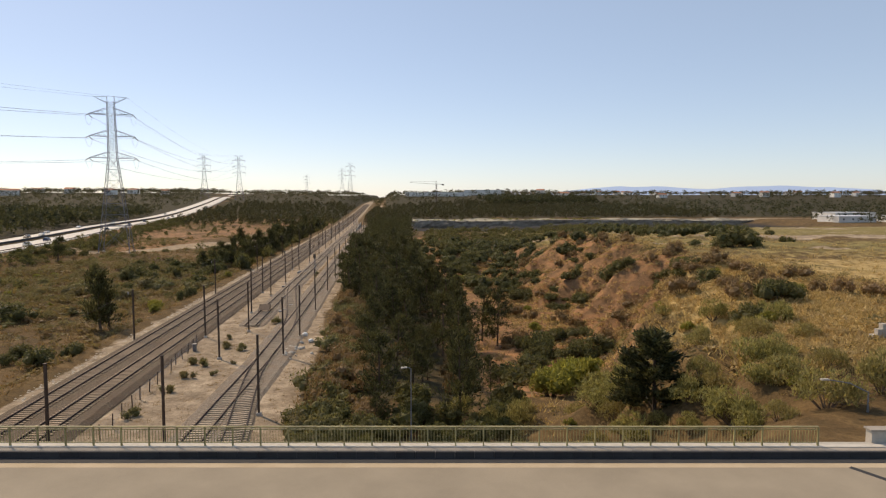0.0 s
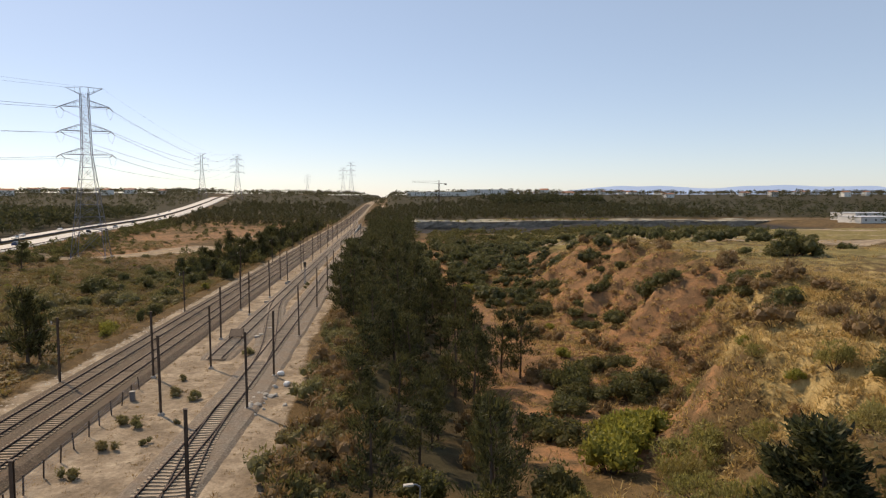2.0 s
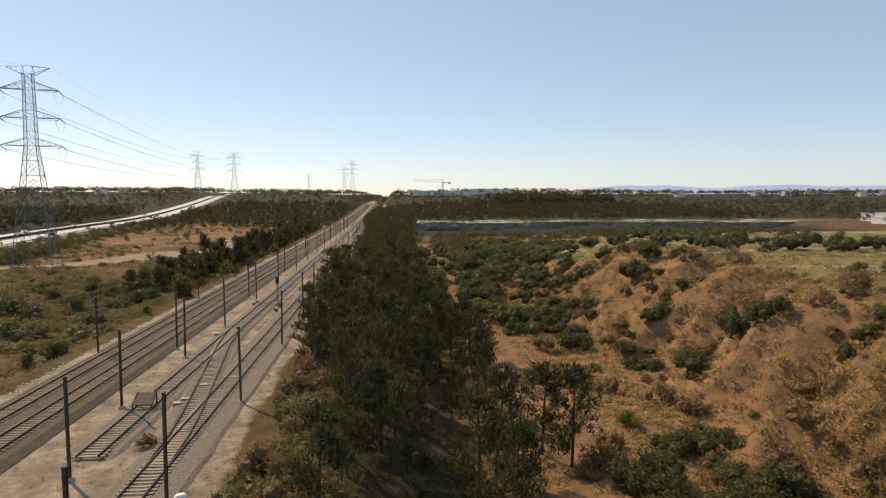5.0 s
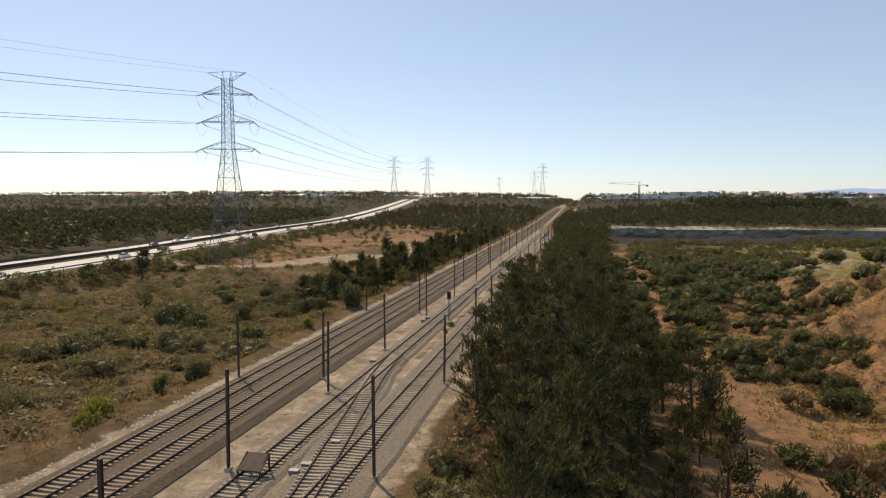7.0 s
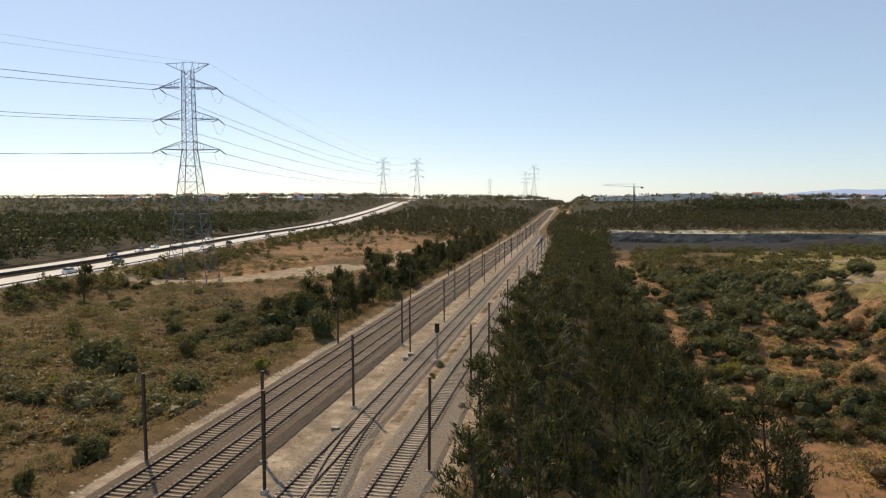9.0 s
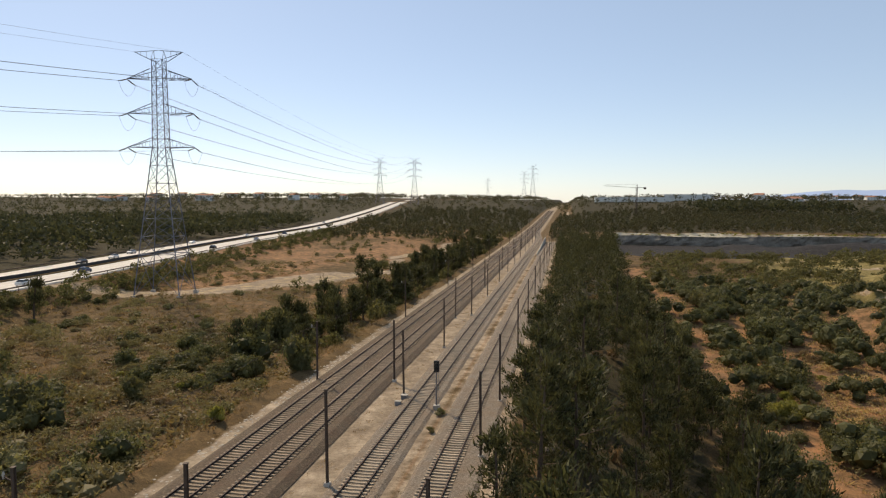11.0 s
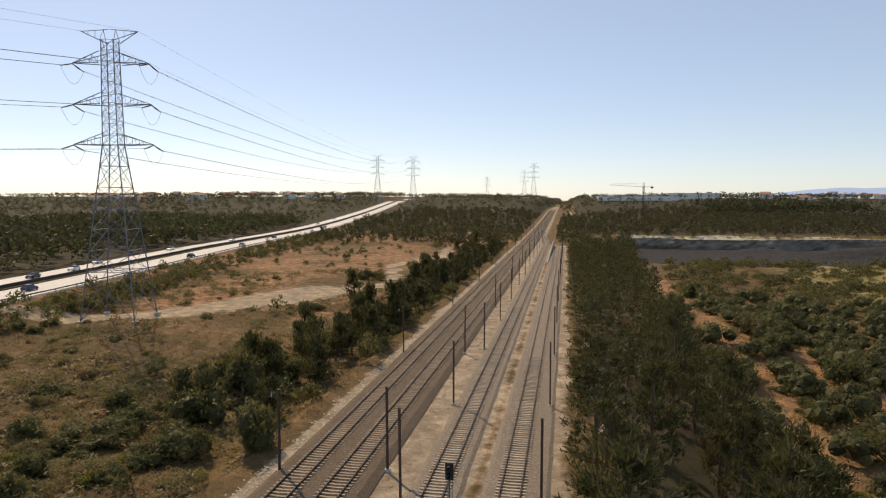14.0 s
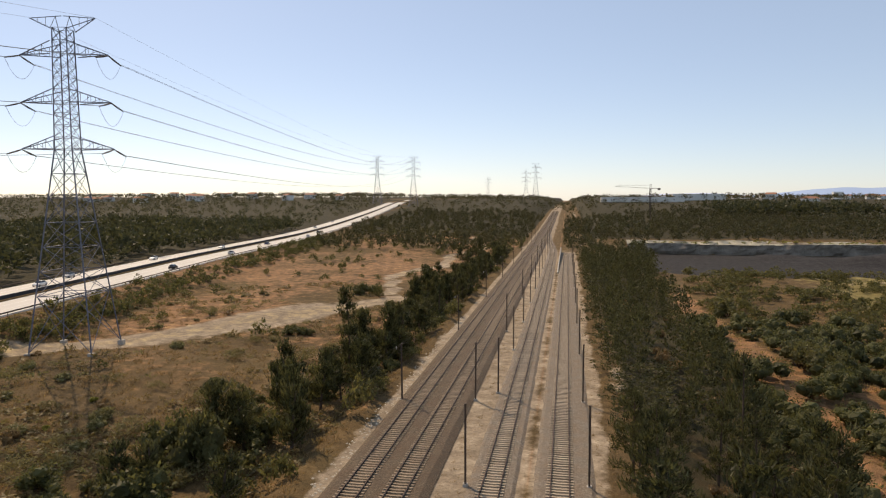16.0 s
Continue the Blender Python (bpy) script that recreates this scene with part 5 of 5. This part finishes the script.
stuff("verge_weeds", TUSS, [(x, y, s, s * 0.7) for (x, y), s in zip(scatter(3200, -41.5, -8, 55, 320, lambda x, y: 1.0 if (-27.5 < x < -25.2) or x < -39.2 or (-19.8 < x < -18.6) or x > -12.5 or (y < 107 and -25 < x < -18) else 0.0), rng.uniform(0.3, 0.9, 3200))], STRAW_BROWN, "sparse dry weeds on the sandy strips", "weeds")

# pale gravel shoulder beside the main line
PEBBLES = [core_ball(np.zeros(3), 0.13, np.random.default_rng(950 + i)) for i in range(4)]
GRAVEL = plain("pale_gravel", (0.3, 0.26, 0.2), (0.55, 0.49, 0.4), 0.95)
stuff("gravel_shoulder", PEBBLES, [(x, y, s, s * 0.7) for (x, y), s in zip(scatter(1400, -39.9, -37.7, 70, 300, lambda x, y: 1.0 if x > -39.4 else 0.35), rng.uniform(0.5, 1.7, 1400))], GRAVEL, "pale loose stones along the edge of the main line", "gravel")

# low scrub, joined
LOWSCRUB = [bush_mesh(34, 640 + i, 0.7, 5, 0.36, 0.11, False)[1] for i in range(5)]
for mat, lab, seed in ((LEAF_GREY, "low grey-green scrub over the dry ground", 91), (HEATH, "low brown heath over the dry ground", 95)):
    stuff("low_scrub", LOWSCRUB, [(x, y, s, s * rng.uniform(0.4, 0.9)) for (x, y), s in zip(scatter(1000, -120, -41, 45, 310, lambda x, y: west_scrub(x, y) * float(sm(0.35, 0.6, fbm(np.float64(x * 0.06), np.float64(y * 0.06), seed)))), rng.uniform(0.5, 1.3, 1000))], mat, lab, "scrub")
    stuff("low_scrub", LOWSCRUB, [(x, y, s, s * rng.uniform(0.4, 0.9)) for (x, y), s in zip(scatter(800, 10, 75, 40, 300, lambda x, y: (0.0 if x < 16 and grove(x, y) else 1.0) * float(sm(0.35, 0.6, fbm(np.float64(x * 0.07), np.float64(y * 0.07), seed + 1)))), rng.uniform(0.4, 1.3, 800))], mat, lab, "scrub")

stuff("grass_tussocks", DOMES, [(x, y, s, s * rng.uniform(0.8, 1.2)) for (x, y), s in zip(scatter(3000, 27, 66, 46, 235, lambda x, y: 0.25 + 0.75 * float(sm(0.4, 0.55, fbm(np.float64(x * 0.1), np.float64(y * 0.1), 99))), 0.8), rng.uniform(0.6, 1.5, 4200))], STRAW, "domed straw tussocks dotting the spoil slope", "grass")
stuff("straw_grass", TUSS, [(x, y, s * 1.3, s) for (x, y), s in zip(scatter(6000, 28, 72, 44, 118, lambda x, y: 1.0 if x > 33 or y < 68 else 0.3), rng.uniform(0.8, 1.7, 6000))], STRAW, "thick pale straw grass over the near slope", "grass")
stuff("low_heath", DOMES, [(x, y, s * 1.3, s * rng.uniform(0.7, 1.3)) for (x, y), s in zip(scatter(2500, -125, -41.5, 50, 345, lambda x, y: west_scrub(x, y) * float(sm(0.38, 0.55, fbm(np.float64(x * 0.07), np.float64(y * 0.07), 98))), 0.9), rng.uniform(0.6, 1.9, 2500))], HEATH, "rounded brown heath clumps on the western scrubland", "heath")
spread([plant("verge_bush", *bush_mesh(420, 380 + i, 0.6, 7, 0.22, 0.06), LEAF_GREY, "small grey-green bush on the sandy strip", "bush", "bushes on the sandy strip") for i in range(2)],
       [(-24.2, 72, 0.9, 0.9), (-23.6, 78, 1.0, 0.9), (-24.4, 84.5, 1.1, 1.0), (-23.2, 83, 0.7, 0.7), (-22.8, 93, 0.9, 0.8), (-21.0, 79, 0.6, 0.6), (-20.3, 91.5, 0.9, 0.8), (-19.6, 84, 0.5, 0.5), (-18.6, 110.5, 1.0, 0.9), (-23.8, 99, 0.6, 0.6), (-24.6, 64, 1.0, 1.0), (-19.2, 176, 0.6, 0.5), (-19.3, 181.5, 0.7, 0.6)])

# wide feathery broom on the western scrubland
BROOM = [bush_mesh(420, 660 + i, 0.9, 13, 0.17, 0.045, False)[1] for i in range(4)]
stuff("broom_scrub", BROOM, [(x, y, s, s * rng.uniform(0.5, 0.8)) for (x, y), s in zip(scatter(210, -112, -43, 55, 300, west_scrub, 3.0), rng.uniform(1.2, 2.9, 210))], LEAF_GREY, "wide feathery olive broom over the western scrubland", "scrub")

# middle distance bushes and woods, joined
LOWBUSH = [bush_mesh(150, 600 + i, 0.3, 6, 0.22, 0.1, False)[1] for i in range(4)]
FINEBUSH = [bush_mesh(720, 620 + i, 0.4, 16, 0.085, 0.04)[1] for i in range(4)]


def thicket(x, y):
    if x < 16 and grove(x, y):
        return 0.0
    if abs(x - float(np.interp(y, [180, 220, 260, 330, 380], [21, 18, 20, 16, 20]))) < 3.0:
        return 0.03
    side = 0.95 if x < 44 + max(0.0, y - 220) * 0.45 or y > 345 else 0.07
    return side * (0.15 + 0.85 * float(sm(0.4, 0.5, fbm(np.float64(x * 0.06), np.float64(y * 0.06), 64))))


stuff("bush_belt", FINEBUSH, [(x, y, s, s * rng.uniform(0.75, 1.1)) for (x, y), s in zip(scatter(185, 12, 110, 178, 310, thicket, 4.4), rng.uniform(1.6, 4.2, 185))], LEAF_DARK, "rounded olive-green bushes growing into one another", "thicket")
stuff("bush_belt", LOWBUSH, [(x, y, s, s * rng.uniform(0.7, 1.1)) for (x, y), s in zip(scatter(560, 14, 200, 310, 405, thicket), rng.uniform(1.2, 3.2, 560))], LEAF_DARK, "green thicket in front of the quarry", "thicket")
stuff("bush_belt", LOWBUSH, [(x, y, s, s * rng.uniform(0.8, 1.6)) for (x, y), s in zip(scatter(520, -170, -41, 150, 640, lambda x, y: (1.0 if x > -56 and y > 205 else (0.9 if 3 < x - float(road_x(y)) < 13 else 0.07 + 0.3 * float(sm(330, 480, np.float64(y))))) if x > float(road_x(y)) + 3 and float(dirt_track(np.float64(x), np.float64(y))) < 0.2 else 0.0), rng.uniform(0.9, 2.3, 520))], LEAF_DARK, "green bushes between the motorway and the railway", "thicket")


stuff("bush_belt", LOWBUSH, [(x, y, s, s * rng.uniform(0.8, 1.3)) for (x, y), s in zip(scatter(230, -180, -105, 170, 520, lambda x, y: 1.0 if 4 < x - float(road_x(y)) < 13 else 0.0, 1.6), rng.uniform(1.1, 2.4, 230))], LEAF_DARK, "green bushes along the motorway embankment", "thicket")


def far_tree(seed, n):
    r = np.random.default_rng(seed)
    d = r.normal(size=(n, 3))
    d /= np.linalg.norm(d, axis=1, keepdims=True)
    p = d * np.array((2.0, 2.0, 2.3)) * r.uniform(0.5, 1.05, (n, 1)) + np.array((0, 0, 4.0))
    return leaf_tris(p, d * 0.4 + (0, 0, 0.4) + r.normal(0, 0.6, (n, 3)), r.uniform(0.7, 1.4, n), r.uniform(0.28, 0.52, n), d)


FAR_A = [far_tree(700 + i, 66) for i in range(4)]
FAR_B = [far_tree(720 + i, 26) for i in range(4)]


def wood_west(x, y):
    return 1.0 if x < float(road_x(y)) - 29 else 0.0


def wood_far(x, y):
    if float(road_x(y)) - 30 < x < float(road_x(y)) + 6 or -42 < x < (-8 if y < 490 else -17) and y < 1140:
        return 0.0
    if y < 560 and x > 0:
        return 0.0
    if y > 620 and x < -44 and x > float(road_x(y)):
        return 1.0
    if y < 820 and -20 < x < 90:
        return 1.0
    return float(sm(0.36, 0.5, fbm(np.float64(x * 0.008), np.float64(y * 0.008), 71)))


def hs(n, a, b):
    return rng.uniform(a, b, n)


stuff("pine_wood", FAR_A, [(x, y, s * 1.25, s * rng.uniform(0.85, 1.25)) for (x, y), s in zip(scatter(2200, -420, -120, 120, 620, wood_west, 3.3), hs(2200, 0.7, 1.35))], FOREST, "dense dark pine wood beyond the motorway", "wood")
stuff("pine_wood", FAR_B, [(x, y, s * 1.2, s) for (x, y), s in zip(scatter(2800, -1100, -160, 400, 1500, wood_west, 6), hs(2800, 0.8, 1.5))], FOREST, "dark pine wood stretching to the horizon", "wood")
stuff("pine_wood", FAR_A, [(x, y, s, s * rng.uniform(0.8, 1.2)) for (x, y), s in zip(scatter(2150, -190, 330, 470, 900, wood_far, 3.4), hs(2150, 0.6, 1.3))], FOREST, "pine wood on both sides of the distant railway", "wood")
stuff("pine_wood", FAR_B, [(x, y, s * 1.5, s * 1.1) for (x, y), s in zip(scatter(2900, -700, 1500, 880, 2200, wood_far, 8), hs(2900, 1.0, 1.8))], FOREST, "dark tree belts across the far plain", "wood")
stuff("pine_wood", FAR_B, [(x, y, s * 1.5, s) for (x, y), s in zip(scatter(1600, 160, 1000, 330, 900, lambda x, y: 1.0 if x > 150 + (y - 330) * 0.1 and (y > 560 or x > 340) else 0.0, 6), hs(1600, 0.8, 1.4))], FOREST, "dark trees behind the eastern field", "wood")


stuff("pine_wood", FAR_A, [(x, y, s * 1.25, s) for (x, y), s in zip(scatter(110, 135, 275, 820, 920, lambda x, y: 1.0, 6), hs(110, 1.9, 2.5))], FOREST, "tall dark umbrella pines on the skyline", "wood")


# ---- quarry face, buildings, crane ----
def quarry_face(name, z0, z1, setback, depth, mat, label, seed):
    xs, qs = np.arange(20, 330, 1.9), np.linspace(0, 1, 6)
    vs = []
    for x in xs:
        top = z1 + 1.2 * (float(vnoise(np.float64(x * 0.05), np.float64(3.0), seed)) - 0.5)
        for q in qs:
            off = 2.8 * (vnoise(np.float64(x * 0.16), np.float64(q * 2), seed) - 0.5) + 1.3 * (vnoise(np.float64(x * 0.5), np.float64(q * 5), seed + 1) - 0.5)
            vs.append((x, 553.6 + setback + depth * q + float(off), z0 + (top - z0) * q + float(rise(555))))
    n = len(qs)
    f = [(i * n + j, (i + 1) * n + j, (i + 1) * n + j + 1, i * n + j + 1) for i in range(len(xs) - 1) for j in range(n - 1)]
    tagged(new(name, mesh_of(name, vs, f, mat)), label, "rock face", kind="structure")


PALE_ROCK = plain("pale_limestone", (0.3, 0.26, 0.19), (0.55, 0.5, 0.38), 0.95, 0, 0.3, 2.0, 0.8, 0.2)
quarry_face("rock_face_lower", -7.0, 0.2, 0.0, 1.6, ROCK, "dark grey cut rock face of the quarry", 81)
quarry_face("rock_face_upper", -0.3, 1.5, 1.6, 8.0, PALE_ROCK, "pale limestone rim above the quarry face", 86)


stuff("rim_tufts", LOWBUSH, [(x, y, s, s * 0.8) for (x, y), s in zip(scatter(170, 24, 190, 557, 566, lambda x, y: 1.0), rng.uniform(0.5, 1.5, 170))], LEAF_YELLOW, "yellow-green tufts along the quarry rim", "scrub")


def house(x, y, w, d, h, turn, roof, label, storeys=1, name="house", category="house"):
    hs_ = thing(name, label, category, "distant buildings", at=(x, y, gz(x, y) - 0.3))
    hs_.rotation_euler = (0, 0, radians(turn))
    part("wall", mesh_of("wall", *boxes([((0, 0, h / 2), (w, d, h))]), WHITE_WALL), hs_)
    if roof == "gable":
        v = [(-w / 2 - 0.4, -d / 2 - 0.4, h), (w / 2 + 0.4, -d / 2 - 0.4, h), (w / 2 + 0.4, d / 2 + 0.4, h), (-w / 2 - 0.4, d / 2 + 0.4, h), (-w / 2 - 0.4, 0, h + d * 0.22), (w / 2 + 0.4, 0, h + d * 0.22)]
        me = bpy.data.meshes.new("roof")
        me.from_pydata(v, [], [(0, 1, 5, 4), (2, 3, 4, 5), (0, 4, 3), (1, 2, 5), (0, 3, 2, 1)])
        me.materials.append(TILE)
        part("roof", me, hs_, "clay tile roof")
    else:
        part("roof", mesh_of("roof", *boxes([((0, 0, h + 0.2), (w + 0.6, d + 0.6, 0.4))]), METAL_ROOF), hs_, "pale flat roof")
    pane = mesh_of("window", *boxes([((0, 0, 0), (1.4, 0.16, 1.3))]), WINDOW)
    for s in range(min(storeys, 3)):
        for k in range(min(4, max(2, int(w // 5)))):
            part("window", pane, hs_).location = (-w / 2 + (k + 0.5) * w / min(4, max(2, int(w // 5))), -d / 2, (s + 0.55) * h / storeys)


for bx, by, bw, bd, bh, lab in ((366, 486, 34, 22, 4.6, "long white warehouse behind the field"), (412, 482, 28, 24, 5.4, "white warehouse with a pale metal roof"), (452, 512, 34, 24, 9, "tall pale industrial hall"), (396, 530, 40, 26, 6.5, "pale grey factory hall among trees")):
    house(bx, by, bw, bd, bh, 6, "flat", lab, 1, "warehouse", "warehouse")
house(95, 1180, 120, 30, 7, 0, "flat", "long low pale warehouse beside the railway", 1, "warehouse", "warehouse")
house(190, 1260, 80, 30, 10, 0, "flat", "pale industrial hall on the plain", 1, "warehouse", "warehouse")
for i in range(56):
    side = rng.uniform()
    if side < 0.3:
        hx, hy = rng.uniform(-900, -330), rng.uniform(1050, 1350)
    else:
        hx, hy = rng.uniform(250, 1500), rng.uniform(1100, 2300)
    tall = rng.uniform() < 0.2 and hy > 1500
    house(hx, hy, rng.uniform(10, 24), rng.uniform(9, 14), rng.uniform(14, 20) if tall else rng.uniform(6, 9), rng.uniform(-30, 30), "flat" if tall else "gable", "distant white block of flats" if tall else "distant white house with a clay tile roof", 5 if tall else 2)


def crane(x, y):
    cr = thing("tower_crane", "slim tower crane on the skyline", "crane", at=(x, y, gz(x, y)))
    part("mast", mesh_of("mast", *beams(lattice(0, 0.8, 30, 0.8, 14, 0.16) + [((sx * 0.8, sy * 0.8, 0), (sx * 0.6, sy * 0.6, 34), 0.2) for sx in (-1, 1) for sy in (-1, 1)]), POLE), cr)
    part("jib", mesh_of("jib", *beams([((0, -0.6, 30), (-33, -0.6, 32), 0.22), ((0, 0.6, 30), (-33, 0.6, 32), 0.22), ((0, 0, 33), (-32, 0, 33), 0.18)]), POLE), cr)
    part("counter_jib", mesh_of("counter_jib", *join(beams([((0, 0, 30), (9, 0, 30), 0.4)]), boxes([((8, 0, 29.3), (2.4, 1.4, 1.8))])), POLE), cr)


crane(63, 808)


# ---- rubble heap and sacks beside the loop track ----
def rock(seed):
    r = np.random.default_rng(seed)
    bm = bmesh.new()
    bmesh.ops.create_icosphere(bm, subdivisions=1, radius=0.5)
    for v in bm.verts:
        v.co *= r.uniform(0.7, 1.2)
        v.co.z *= 0.7
    me = bpy.data.meshes.new("rock")
    bm.to_mesh(me)
    bm.free()
    me.materials.append(CONCRETE)
    return me


ROCKS = [rock(900 + i) for i in range(4)]
for i in range(26):
    x, y, s = -12.9 + rng.normal(0, 0.8), 90.5 + rng.normal(0, 2.2), rng.uniform(0.35, 1.0)
    ob = tagged(new("rubble_block", ROCKS[i % 4]), "grey broken concrete block dumped beside the track", "rubble", "rubble blocks")
    ob.matrix_basis = pose(x, y, gz(x, y) + 0.12 * s, rng.uniform(0, 40), rng.uniform(0, 40), rng.uniform(0, 360)) @ Matrix.Scale(s, 4)
for i in range(20):
    x, y, s = -5.5 + rng.normal(0, 1.3), rng.uniform(95, 150), rng.uniform(0.4, 1.1)
    ob = tagged(new("pale_stone", ROCKS[i % 4]), "pale stone lying on the wooded bank", "stone", "pale stones")
    ob.matrix_basis = pose(x, y, gz(x, y) + 0.1 * s, rng.uniform(0, 40), rng.uniform(0, 40), rng.uniform(0, 360)) @ Matrix.Scale(s, 4)


def sack(x, y, turn):
    bm = bmesh.new()
    bmesh.ops.create_uvsphere(bm, u_segments=10, v_segments=7, radius=0.5)
    for v in bm.verts:
        v.co = Vector((math.copysign(abs(v.co.x * 2) ** 0.6, v.co.x) * 0.55, math.copysign(abs(v.co.y * 2) ** 0.6, v.co.y) * 0.4, v.co.z * 0.7 + 0.3))
    me = bpy.data.meshes.new("sack")
    bm.to_mesh(me)
    bm.free()
    me.materials.append(PAINT_WHITE)
    ob = tagged(new("white_sack", me), "full white sack dumped beside the track", "sack", "white sacks")
    ob.matrix_basis = pose(x, y, gz(x, y), 0, 0, turn) @ Matrix.Scale(0.8, 4)


sack(-12.6, 100.3, 20)
sack(-11.2, 95.8, 70)


def block_stack(x, y):
    st = thing("block_stack", "stacked grey concrete blocks on the dry field", "block stack", at=(x, y, gz(x, y)))
    me = mesh_of("block", *boxes([((0, 0, 0.25), (0.95, 0.5, 0.48))]), CONCRETE)
    for row in range(3):
        for k in range(5 - row):
            part("block", me, st).location = ((k + row * 0.5) * 1.0, random.uniform(-0.06, 0.06), row * 0.49)


block_stack(45.2, 55.5)
